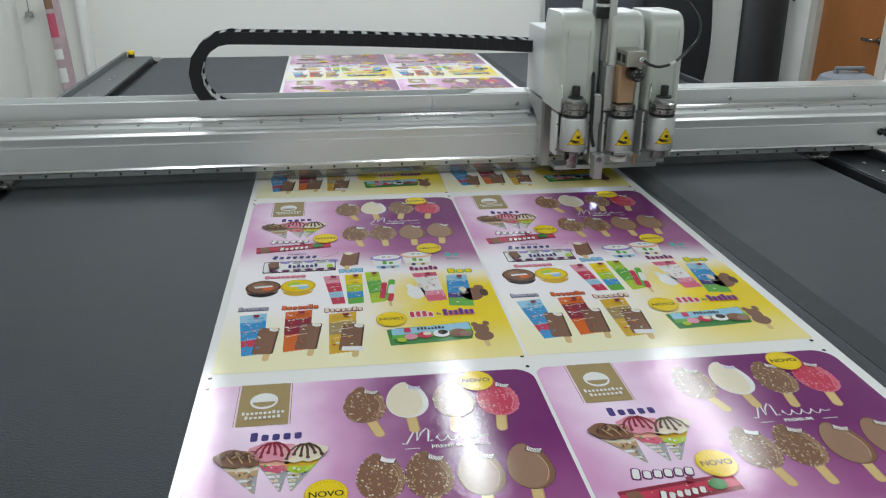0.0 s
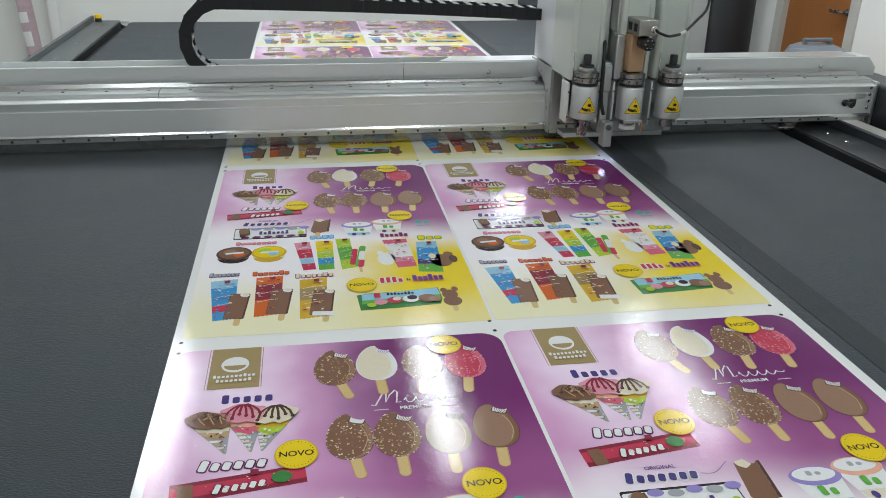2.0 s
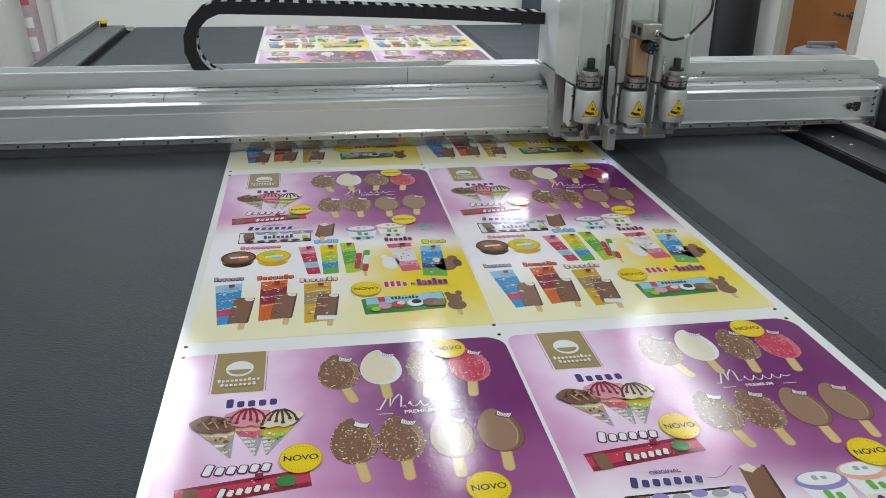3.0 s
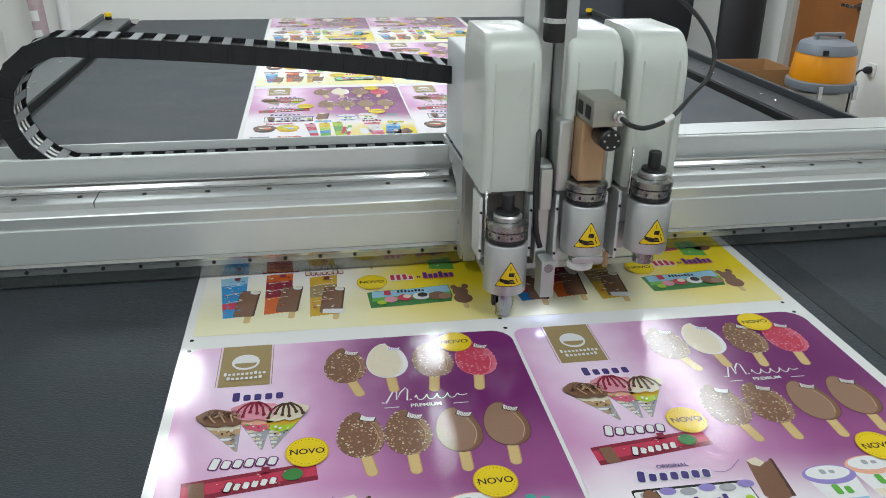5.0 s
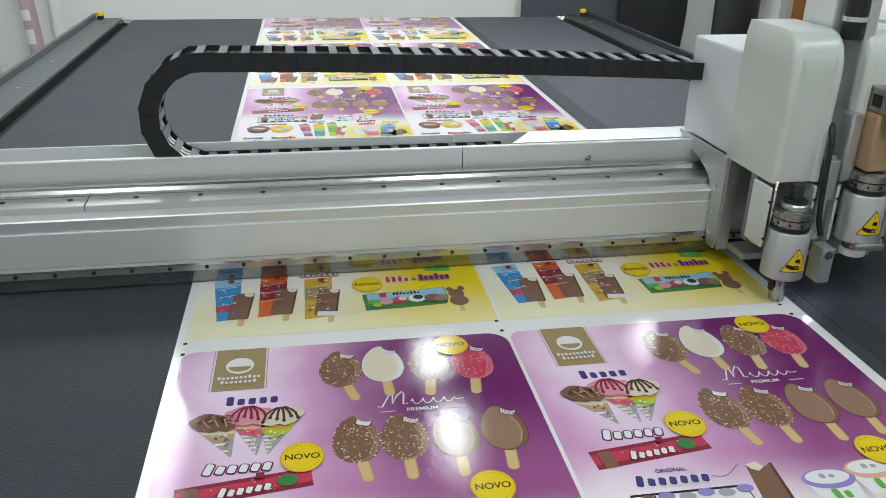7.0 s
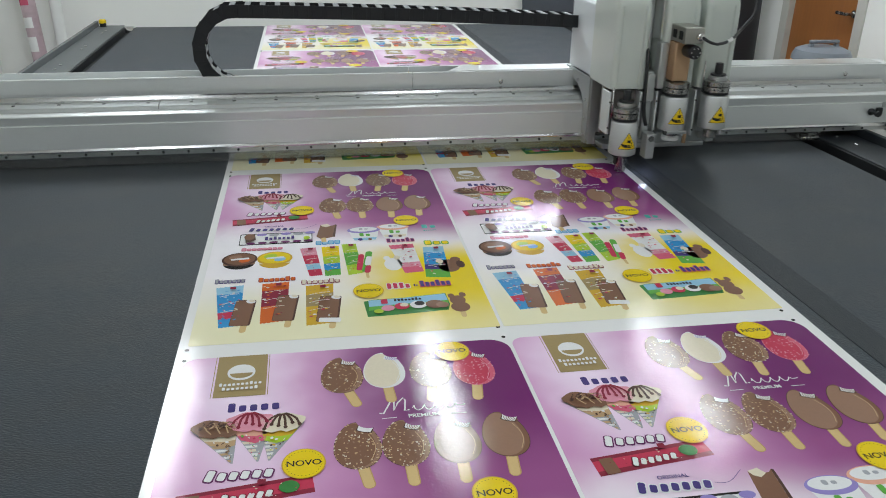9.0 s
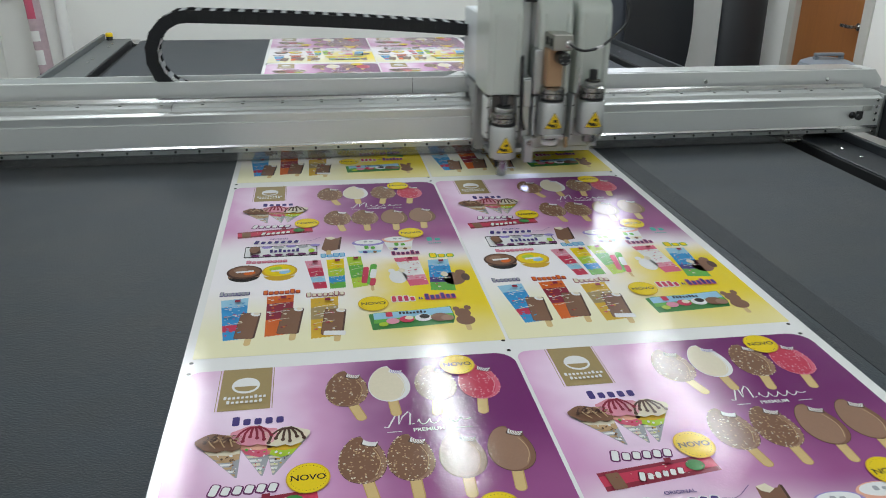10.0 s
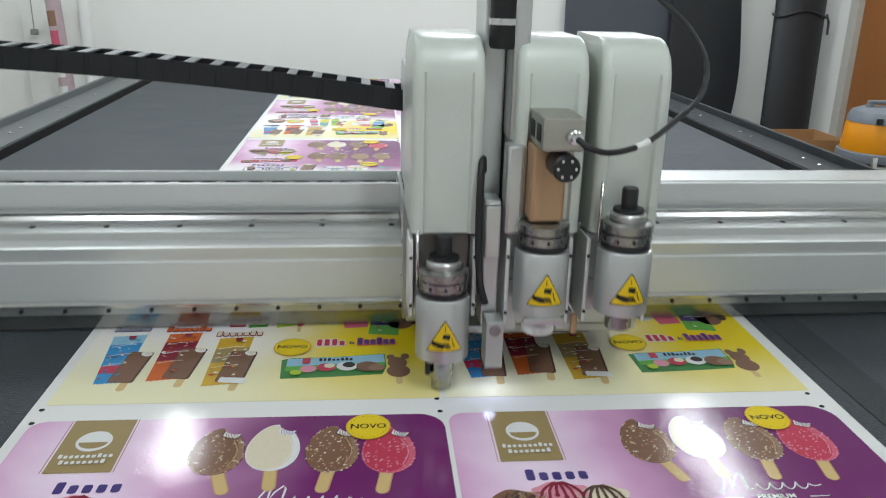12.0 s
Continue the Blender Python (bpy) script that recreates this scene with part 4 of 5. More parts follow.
def ice_cream(panel, cx, cy, coat, lean, seed, name="printed_ice_cream"):
    """Stick ice cream with a bitten corner."""
    rnd = random.Random(seed)
    a = Art()
    rx, ry = 0.036, 0.057
    sx, sy = cx + 0.001 + lean * 0.045, cy - ry * 0.92
    a.bar(sx - 0.0095, sx + 0.0095, sy - 0.05, sy + 0.012, "stick_dark", 0.0095, lean)
    a.bar(sx - 0.0082, sx + 0.0075, sy - 0.049, sy + 0.012, "stick", 0.0082, lean)
    base, edge = {"nut": ("choc", "milk"), "white": ("cream", "white"), "red": ("red", "rose"), "choc": ("milk", "choc")}[coat]

    # centre and radius of the bite, at the upper corner
    bite = Vector((cx + (0.68 - 0.35 * lean) * rx, cy + 1.06 * ry))
    br = 0.021

    def wide(t):
        return 1 - 0.17 * math.sin(t)

    def egg(gx, gy, dx=0.0):
        pts = []
        for k in range(64):
            t = 2 * math.pi * k / 64
            p = Vector((cx + dx + gx * math.cos(t) * wide(t), cy + gy * math.sin(t)))
            away = p - bite
            pts.append(tuple(bite + away.normalized() * br) if away.length < br else tuple(p))
        return pts
    a.shape(egg(rx + 0.001, ry + 0.001), "choc_dark" if coat in ("nut", "choc") else edge)
    a.shape(egg(rx, ry), edge)
    a.shape(egg(rx * 0.88, ry * 0.96, -rx * 0.1), base)
    if coat in ("nut", "red"):
        a.top += 1
        for n in range(150):
            t, q = rnd.uniform(0, 2 * math.pi), math.sqrt(rnd.random()) * 0.99 if n < 105 else 1.005
            p = Vector((cx + rx * q * math.cos(t) * wide(t), cy + ry * q * math.sin(t)))
            if (p - bite).length > br + 0.012:
                a.oval(p.x, p.y, rnd.uniform(0.0009, 0.0017), rnd.uniform(0.0012, 0.0026), rnd.choice(("nut", "nut", "cream", "milk")) if coat == "nut" else rnd.choice(("pink", "rose", "pink")), 6, rnd.uniform(0, 3), lift=a.top)
    a.ribbon([(cx + rx * (0.5 + 0.26 * math.sin(k / 9 * math.pi)) , cy + ry * (0.42 - k * 0.125)) for k in range(10)], 0.0013, {"nut": "nut", "white": "white", "red": "pink", "choc": "nut"}[coat])
    # bitten edge: thin dark shell, pale ice cream and curved swirls in it
    way = math.atan2(cy - bite.y, cx - bite.x)

    def arc(radius, spread, n=12):
        return [(bite.x + radius * math.cos(way + spread * (2 * q / n - 1)), bite.y + radius * math.sin(way + spread * (2 * q / n - 1))) for q in range(n + 1)]
    if coat != "white":
        a.shape(arc(br + 0.0002, 0.66) + arc(br + 0.0125, 0.42)[::-1], "choc_dark" if coat != "red" else "maroon")
    a.shape(arc(br + 0.0004, 0.6) + arc(br + 0.0105, 0.36)[::-1], "white")
    if seed != 24:
        for q in range(5):
            u = way - 0.38 + 0.17 * q
            a.ribbon([(bite.x + (br + 0.001 + 0.0024 * k) * math.cos(u + 0.05 * k * k / 3), bite.y + (br + 0.001 + 0.0024 * k) * math.sin(u + 0.05 * k * k / 3)) for k in range(5)], 0.0012, {"nut": "milk", "white": "violet", "red": "plum", "choc": "choc"}[coat])
    return a.done(name, panel, {"nut": "chocolate ice cream with chopped nuts", "white": "white chocolate ice cream", "red": "raspberry red ice cream", "choc": "smooth milk chocolate ice cream"}[coat])


def novo(panel, cx, cy, r=0.031):
    a = Art()
    a.top = 17
    a.oval(cx, cy, r * 1.07, r * 1.12, "amber", 36)
    a.oval(cx, cy, r, r * 1.06, "yellow", 36)
    a.top += 1
    for k in range(30):
        t = 2 * math.pi * k / 30
        a.oval(cx + r * 0.87 * math.cos(t), cy + r * 0.92 * math.sin(t), 0.0008, 0.0008, "black", 6, lift=a.top)
    ob = a.done("printed_badge", panel, "round yellow badge")
    letters("NOVO", cx, cy, r * 0.42, "black", panel, "badge_lettering", lift=21 * LAYER + 0.0003)
    return ob


def pack(panel, quad, bands, label, crimp=True, seed=3, lines=3):
    """A printed wrapper: a four-cornered pack with coloured bands from top to bottom and small motifs."""
    rnd = random.Random(seed)
    (ax, ay), (bx, by), (cx, cy), (dx, dy) = quad   # top left, top right, bottom right, bottom left
    a = Art()

    def at(u, v):
        tx, ty = ax + (bx - ax) * u, ay + (by - ay) * u
        ux, uy = dx + (cx - dx) * u, dy + (cy - dy) * u
        return (tx + (ux - tx) * v, ty + (uy - ty) * v)
    v0 = 0.0
    n = len(bands)
    for k, (share, col) in enumerate(bands):
        v1 = v0 + share
        top = [at(i / 12, v0 + (0.012 * (i % 2) if k == 0 and crimp else 0)) for i in range(13)]
        bot = [at(i / 12, v1 - (0.012 * (i % 2) if k == n - 1 and crimp else 0)) for i in range(12, -1, -1)]
        a.shape(top + bot, col, 1)
        v0 = v1
    a.top = 2
    cols = [c for _, c in bands] + ["white", "red", "cream"]
    for _ in range(34):
        u, v = rnd.uniform(0.1, 0.9), rnd.uniform(0.12, 0.9)
        x, y = at(u, v)
        w = min(math.hypot(bx - ax, by - ay), 0.7 * math.hypot(dx - ax, dy - ay))
        a.oval(x, y, w * rnd.uniform(0.02, 0.075), w * rnd.uniform(0.015, 0.05), rnd.choice(cols), 12, rnd.uniform(-0.6, 0.6))
    x, y = at(0.62, 0.1)
    a.bar(x - 0.006, x + 0.006, y - 0.006, y + 0.006, "maroon", 0.001)
    for k in range(lines):
        p, q = at(0.12, 0.3 + 0.2 * k), at(0.88, 0.27 + 0.2 * k)
        a.ribbon([p, ((p[0] + q[0]) / 2, (p[1] + q[1]) / 2 + 0.003), q], 0.0016, rnd.choice(("white", "cream")))
    return a.done("printed_pack", panel, label)


def choc_bar(panel, x0, x1, y0, y1, lean, white_foot=False):
    a = Art()
    mx = (x0 + x1) / 2
    a.bar(mx - 0.0065 - lean * 0.05, mx + 0.0065 - lean * 0.05, y0 - 0.028, y0 + 0.01, "stick", 0.006, lean)
    a.bar(x0, x1, y0, y1, "choc_dark", 0.005, lean)
    a.bar(x0 + 0.0008, x1 - 0.004, y0 + 0.001, y1 - 0.002, "choc", 0.005, lean)
    if white_foot:
        a.bar(x0 + 0.001, x1 - 0.001, y0 - 0.002, y0 + 0.016, "white", 0.003, lean)
    a.oval(x1 - 0.010 - lean * 0.03, y1 - 0.008, 0.0105, 0.0085, "white", 14, -0.6)
    a.oval(x1 - 0.008 - lean * 0.03, y1 - 0.006, 0.007, 0.005, "cream", 14, -0.6)
    return a.done("printed_ice_cream", panel, "chocolate-coated ice cream bar with a bite")


def poster_panel(sheet):
    """One poster, its upper left corner at the origin."""
    b = B()
    W, H = ART_W, ART_H
    pts = []
    for qx, qy, r, a0 in ((W, 0, 0.04, 0), (0, 0, 0.025, 90), (0, -H, 0.004, 180), (W, -H, 0.004, 270)):
        cx, cy = qx + (-r if qx else r), qy + (-r if qy == 0 else r)
        for k in range(9):
            a = radians(a0 + k * 11.25)
            pts.append((cx + r * math.cos(a), cy + r * math.sin(a)))
    slab_from(b, pts, 0.0, 0.0003)
    p = part("poster_panel", b, INK_BACK, sheet, "purple and yellow ice cream poster")
    # brand plate, drawn plain
    a = Art()
    a.bar(0.058, 0.0593, -0.132, 0.0, "gold", 0.0003)
    a.bar(0.1535, 0.1548, -0.132, 0.0, "gold", 0.0003)
    a.bar(0.0625, 0.151, -0.132, 0.0, "gold", 0.001)
    a.oval(0.106, -0.056, 0.0245, 0.0255, "white", 36)
    a.shape([(0.106 + 0.02 * math.cos(math.pi + k * math.pi / 14), -0.059 + 0.016 * math.sin(math.pi + k * math.pi / 14)) for k in range(15)], "gold")
    for y, x0, x1, n in ((-0.0935, 0.069, 0.144, 10), (-0.109, 0.075, 0.138, 8)):
        word(a, x0, x1, y, 0.0105, "white", None, n, 5)
    a.done("printed_plate", p, "bronze brand plate with a white disc")
    # names as plain shapes
    a = Art()
    word(a, 0.088, 0.178, -0.164, 0.027, "navy", None, 5, 11, 0.0)
    a.done("printed_name", p)
    a = Art()
    script(a, 0.07, 0.172, -0.334, 0.026, "white", "plum", 6, 0.0)
    a.done("printed_name", p)
    a = Art()
    script(a, 0.08, 0.196, -0.446, 0.025, "navy", "white", 7, -0.02)
    a.ribbon([(0.2 + k * 0.0065, -0.448 - 0.008 * math.sin(k * 0.5) + k * 0.0018) for k in range(9)], 0.001, "navy")
    a.done("printed_name", p)
    letters("ORIGINAL", 0.144, -0.4275, 0.008, "navy", p)
    a = Art()
    a.ribbon([(0.339, -0.211), (0.346, -0.213), (0.356, -0.191), (0.364, -0.172), (0.367, -0.178), (0.364, -0.206), (0.372, -0.186), (0.383, -0.172), (0.386, -0.179), (0.382, -0.209), (0.390, -0.207)], 0.0028, "white")
    a.ribbon([(0.393 + k * 0.0012 + 0.003 * math.sin(k * 0.42 + 1), -0.203 + 0.0075 * math.sin(k * 0.42) * (1 if k < 62 else 0.3)) for k in range(76)], 0.0019, "white")
    a.bar(0.342, 0.367, -0.2272, -0.2255, "white")
    a.bar(0.457, 0.484, -0.2282, -0.2265, "white")
    a.done("printed_name", p)
    letters("PREMIUM", 0.412, -0.2265, 0.0095, "white", p)
    # stick ice creams
    for i, (x, y, c, l) in enumerate(((0.283, -0.087, "nut", 0.3), (0.359, -0.081, "white", 0.05), (0.442, -0.088, "nut", -0.16), (0.521, -0.093, "red", -0.16), (0.298, -0.289, "nut", 0.16), (0.373, -0.292, "nut", 0.02), (0.454, -0.296, "choc", -0.04), (0.533, -0.291, "choc", -0.1))):
        ice_cream(p, x, y, c, l, 20 + i)
    for x, y in ((0.492, -0.036), (0.215, -0.324), (0.486, -0.426), (0.356, -0.822)):
        novo(p, x, y)
    # cones
    for k, (x, y, t, m2, tip) in enumerate(((0.075, -0.222, "choc", "choc_dark", 0.108), (0.129, -0.208, "pink", "maroon", 0.146), (0.181, -0.217, "cream", "choc_dark", 0.163))):
        a = Art()
        rnd = random.Random(k)
        long = y + 0.308

        def side(q, w):
            """A point of the cone: q from the rim down to the tip, w from edge to edge."""
            return (x + (tip - x) * q + w * 0.036 * (1 - 0.96 * q), y - long * q)
        a.shape([side(0, -1), side(0, 1), side(1, 1), side(1, -1)], "grey")
        for j in range(5):
            q = 0.5 + 0.1 * j
            a.shape([side(q, -0.95), side(q, 0.1 + 0.2 * (j % 2)), side(q + 0.06, 0.1 + 0.2 * (j % 2)), side(q + 0.06, -0.95)], "white" if j % 2 else "nut" if k == 0 else "cream")
        a.shape([side(0.2, -0.98), side(0.2, 0.98), side(0.5, 0.95), side(0.56, 0.1), side(0.46, -0.95)], ("nut", "rose", "lime")[k])
        a.shape([side(0.22, -0.96), side(0.22, 0.96), side(0.34, 0.95), side(0.38, 0.2), side(0.33, -0.95)], ("cream", "peach", "amber")[k])
        for _ in range(20):
            q = rnd.uniform(0.36, 0.92)
            px, py = side(q, rnd.uniform(-0.75, 0.75))
            a.oval(px, py, rnd.uniform(0.001, 0.0032) * (1.3 - q), rnd.uniform(0.001, 0.004) * (1.3 - q), rnd.choice((("white", "choc", "nut", "choc_dark"), ("white", "rose", "red", "green"), ("white", "lime", "amber", "choc_dark"))[k]), 8, rnd.uniform(-1, 1))
        # ice cream: a low ruffled head, straight sides into the paper
        crown = [(x + 0.038 * math.cos(u), y + 0.002 + (0.019 + 0.0035 * math.sin(4 * u + k)) * math.sin(u) ** 0.7) for u in [q * math.pi / 24 for q in range(1, 24)]]
        a.shape([side(0.0, 1.03)] + crown + [side(0.0, -1.03), side(0.22, -0.99), side(0.3, -0.4), side(0.25, 0.1), side(0.31, 0.5), side(0.22, 0.99)], t)
        if k == 0:
            for _ in range(46):
                u, q = rnd.uniform(0.05, 3.1), rnd.uniform(0.1, 0.97)
                a.oval(x + 0.034 * q * math.cos(u), y - 0.004 + 0.02 * q * math.sin(u), rnd.uniform(0.0025, 0.006), rnd.uniform(0.001, 0.0022), rnd.choice(("choc_dark", "choc_dark", "nut", "milk", "choc")), 8, rnd.uniform(-1.2, 1.2))
            for w in (-0.5, 0.1, 0.6):
                a.ribbon([(x + 0.03 * w, y - 0.002), (x + 0.028 * w + 0.004, y - 0.012), (x + 0.024 * w + 0.009, y - 0.022)], 0.0022, "nut")
        else:
            for j in range(6):
                w = -0.9 + 0.36 * j
                ex, ey = x + 0.031 * w, y - 0.006 - 0.01 * ((j * 7 + k) % 3) / 2
                a.ribbon([(x + 0.006 * w, y + 0.021), (x + 0.018 * w, y + 0.013), (x + 0.026 * w, y + 0.004), (ex, ey)], 0.0042, m2)
                a.oval(ex, ey, 0.0034, 0.0042, m2, 10)
        a.done("printed_cone", p, ("chocolate ice cream cone", "strawberry ice cream cone", "vanilla ice cream cone")[k])
    # fruit bar and white-and-black bar
    pack(p, ((0.035, -0.37), (0.227, -0.347), (0.231, -0.387), (0.038, -0.412)), [(0.2, "maroon"), (0.55, "red"), (0.25, "maroon")], "red fruit ice cream bar wrapper", False, 31, 0)
    a = Art()
    script(a, 0.096, 0.172, -0.383, 0.021, "white", "maroon", 6, 0.12)
    a.oval(0.194, -0.372, 0.015, 0.013, "dark_green", 20)
    a.bar(0.048, 0.07, -0.41, -0.374, "choc", 0.003, 0.1)
    a.done("printed_name", p)
    letters("60%", 0.194, -0.37, 0.009, "white", p, turn=10)
    a = Art()
    a.bar(0.062, 0.24, -0.54, -0.47, "black", 0.004)
    a.bar(0.064, 0.238, -0.535, -0.475, "white", 0.004)
    for k in range(6):
        a.oval(0.085 + k * 0.03, -0.483 + 0.004 * (k % 2), 0.013, 0.008, "violet" if k % 2 else "grey", 14)
        a.oval(0.09 + k * 0.028, -0.53, 0.011, 0.007, "plum", 12)
    word(a, 0.122, 0.197, -0.507, 0.022, "navy", None, 7, 15)
    a.shape([(0.074, -0.485), (0.098, -0.478), (0.102, -0.515), (0.078, -0.531)], "choc_dark")
    a.oval(0.086, -0.495, 0.013, 0.02, "choc", 14)
    a.oval(0.226, -0.515, 0.008, 0.012, "lime", 12)
    a.done("printed_pack", p, "white and black ice cream bar wrapper")
    a = Art()
    a.shape([(0.25, -0.505), (0.262, -0.43), (0.28, -0.427), (0.284, -0.437), (0.294, -0.436), (0.3, -0.43), (0.29, -0.512), (0.262, -0.523)], "choc")
    a.shape([(0.29, -0.512), (0.3, -0.43), (0.304, -0.432), (0.296, -0.512)], "choc_dark")
    a.shape([(0.262, -0.43), (0.28, -0.425), (0.288, -0.438), (0.276, -0.446), (0.266, -0.44)], "cream")
    a.bar(0.262, 0.274, -0.545, -0.515, "stick", 0.005)
    a.done("printed_ice_cream", p, "bitten chocolate bar on a stick")
    # yoghurt cups
    for x, y, lid in ((0.37, -0.496, "violet"), (0.447, -0.484, "peach")):
        a = Art()
        a.shape([(x - 0.039, y + 0.02), (x + 0.039, y + 0.02), (x + 0.029, y - 0.045), (x + 0.02, y - 0.054), (x - 0.02, y - 0.054), (x - 0.029, y - 0.045)], "white")
        a.shape([(x - 0.03, y - 0.03), (x + 0.03, y - 0.03), (x + 0.026, y - 0.045), (x - 0.026, y - 0.045)], "sky" if lid == "violet" else "cream")
        a.oval(x, y + 0.02, 0.042, 0.021, lid, 30)
        a.oval(x, y + 0.024, 0.035, 0.015, "white", 30)
        word(a, x - 0.014, x + 0.014, y + 0.026, 0.011, "grey", None, 2, 16)
        word(a, x - 0.015, x + 0.017, y - 0.012, 0.022, "green", None, 2, 17)
        a.oval(x - 0.012, y - 0.042, 0.006, 0.008, "navy", 12)
        a.oval(x + 0.012, y - 0.043, 0.005, 0.007, "choc", 12)
        a.done("printed_cup", p, "white yoghurt ice cream cup")
    a = Art()
    word(a, 0.518, 0.56, -0.47, 0.026, "teal", None, 2, 18)
    word(a, 0.522, 0.556, -0.497, 0.008, "teal", None, 6, 19)
    a.done("printed_name", p)
    # round tubs
    a = Art()
    word(a, 0.07, 0.168, -0.566, 0.018, "pink", "rose", 8, 21)
    a.done("printed_name", p)
    for x, y, c1, c2 in ((0.07, -0.622, "choc", "choc_dark"), (0.151, -0.624, "yellow", "amber")):
        a = Art()
        a.oval(x, y - 0.022, 0.036, 0.032, "black" if c1 == "choc" else "amber", 30)
        a.bar(x - 0.036, x + 0.036, y - 0.03, y + 0.002, "milk" if c1 == "choc" else "cream", 0.004)
        a.oval(x, y, 0.041, 0.038, c2, 32)
        a.oval(x, y + 0.002, 0.036, 0.031, c1, 32)
        a.oval(x - 0.01, y + 0.012, 0.016, 0.012, "milk" if c1 == "choc" else "lime", 16, 0.4)
        a.oval(x + 0.012, y - 0.008, 0.014, 0.01, "orange" if c1 == "choc" else "sky", 16, 0.4)
        a.bar(x - 0.02, x + 0.022, y - 0.003, y + 0.006, "white", 0.003, 0.1)
        a.done("printed_tub", p, "round ice cream tub")
    # small packs
    a = Art()
    word(a, 0.247, 0.308, -0.546, 0.022, "sky", "blue", 4, 22)
    a.done("printed_name", p)
    pack(p, ((0.209, -0.574), (0.247, -0.571), (0.26, -0.73), (0.231, -0.732)), [(0.28, "pink"), (0.3, "red"), (0.2, "sky"), (0.22, "red")], "red popsicle wrapper", seed=32)
    pack(p, ((0.261, -0.571), (0.303, -0.568), (0.301, -0.732), (0.266, -0.735)), [(0.35, "yellow"), (0.25, "lime"), (0.2, "blue"), (0.2, "green")], "yellow popsicle wrapper", seed=33)
    pack(p, ((0.31, -0.56), (0.345, -0.56), (0.352, -0.728), (0.318, -0.737)), [(0.3, "lime"), (0.4, "green"), (0.3, "lime")], "green popsicle wrapper", seed=34)
    a = Art()
    a.bar(0.357, 0.364, -0.755, -0.72, "stick", 0.003)
    a.bar(0.342, 0.356, -0.715, -0.625, "red", 0.007, -0.12)
    a.bar(0.357, 0.373, -0.725, -0.61, "green", 0.008, -0.16)
    a.bar(0.361, 0.375, -0.69, -0.64, "white", 0.006, -0.16)
    a.bar(0.357, 0.37, -0.73, -0.69, "red", 0.006, -0.16)
    a.done("printed_ice_cream", p, "red and green twisted popsicle")
    a = Art()
    word(a, 0.421, 0.492, -0.552, 0.024, "plum", "pink", 6, 23)
    a.done("printed_name", p)
    a = Art()
    a.oval(0.424, -0.69, 0.021, 0.034, "white", 20)
    a.oval(0.412, -0.655, 0.008, 0.012, "white", 12)
    a.oval(0.436, -0.655, 0.008, 0.012, "cream", 12)
    a.done("printed_ice_cream", p, "white ice cream on a stick")
    pack(p, ((0.424, -0.58), (0.484, -0.577), (0.49, -0.738), (0.446, -0.742)), [(0.15, "rose"), (0.5, "white"), (0.15, "pink"), (0.2, "rose")], "white and pink wrapper", seed=35)
    a = Art()
    word(a, 0.512, 0.575, -0.576, 0.026, "yellow", "green", 3, 24)
    a.done("printed_name", p)
    pack(p, ((0.506, -0.6), (0.556, -0.6), (0.546, -0.776), (0.49, -0.768)), [(0.2, "sky"), (0.4, "blue"), (0.15, "navy"), (0.25, "green")], "blue and green wrapper", seed=36)
    a = Art()
    a.oval(0.552, -0.713, 0.026, 0.034, "choc", 22)
    a.oval(0.572, -0.68, 0.012, 0.014, "choc", 14)
    a.oval(0.58, -0.708, 0.01, 0.02, "choc_dark", 14)
    a.oval(0.533, -0.688, 0.009, 0.014, "cream", 12)
    a.done("printed_ice_cream", p, "chocolate ice cream with round ears")
    # three packs with bars
    for (x0, x1, y, c, rim, s) in ((0.024, 0.09, -0.735, "grey", "navy", 25), (0.118, 0.2, -0.738, "orange", "maroon", 26), (0.212, 0.297, -0.76, "cream", "maroon", 27)):
        a = Art()
        word(a, x0, x1, y, 0.021, c, rim, 7, s)
        a.done("printed_name", p)
    pack(p, ((0.03, -0.765), (0.088, -0.757), (0.091, -0.94), (0.05, -0.945)), [(0.2, "sky"), (0.45, "blue"), (0.15, "red"), (0.2, "blue")], "blue ice cream wrapper", seed=37)
    pack(p, ((0.128, -0.757), (0.186, -0.752), (0.183, -0.93), (0.13, -0.938)), [(0.2, "orange"), (0.4, "maroon"), (0.4, "orange")], "orange ice cream wrapper", seed=38)
    pack(p, ((0.222, -0.778), (0.282, -0.772), (0.276, -0.95), (0.222, -0.957)), [(0.25, "amber"), (0.3, "gold"), (0.45, "amber")], "golden ice cream wrapper", seed=39)
    choc_bar(p, 0.073, 0.115, -0.94, -0.83, -0.08)
    choc_bar(p, 0.158, 0.203, -0.93, -0.818, -0.1)
    choc_bar(p, 0.246, 0.292, -0.945, -0.833, -0.1, True)
    # long green wrapper
    a = Art()
    word(a, 0.396, 0.45, -0.803, 0.028, "red", "white", 4, 28)
    word(a, 0.456, 0.466, -0.806, 0.012, "navy", None, 2, 29)
    word(a, 0.47, 0.54, -0.802, 0.028, "navy", "rose", 6, 30)
    a.done("printed_name", p)
    a = Art()
    a.shape([(0.342, -0.868), (0.36, -0.862), (0.43, -0.86), (0.52, -0.85), (0.522, -0.9), (0.515, -0.925), (0.43, -0.932), (0.346, -0.936)], "dark_green")
    a.shape([(0.352, -0.865), (0.43, -0.861), (0.518, -0.852), (0.52, -0.885), (0.43, -0.893), (0.352, -0.898)], "sky")
    a.shape([(0.352, -0.893), (0.43, -0.888), (0.52, -0.882), (0.518, -0.9), (0.43, -0.905), (0.35, -0.91)], "green")
    word(a, 0.405, 0.465, -0.87, 0.012, "black", None, 8, 31)
    a.bar(0.378, 0.392, -0.885, -0.865, "red", 0.002)
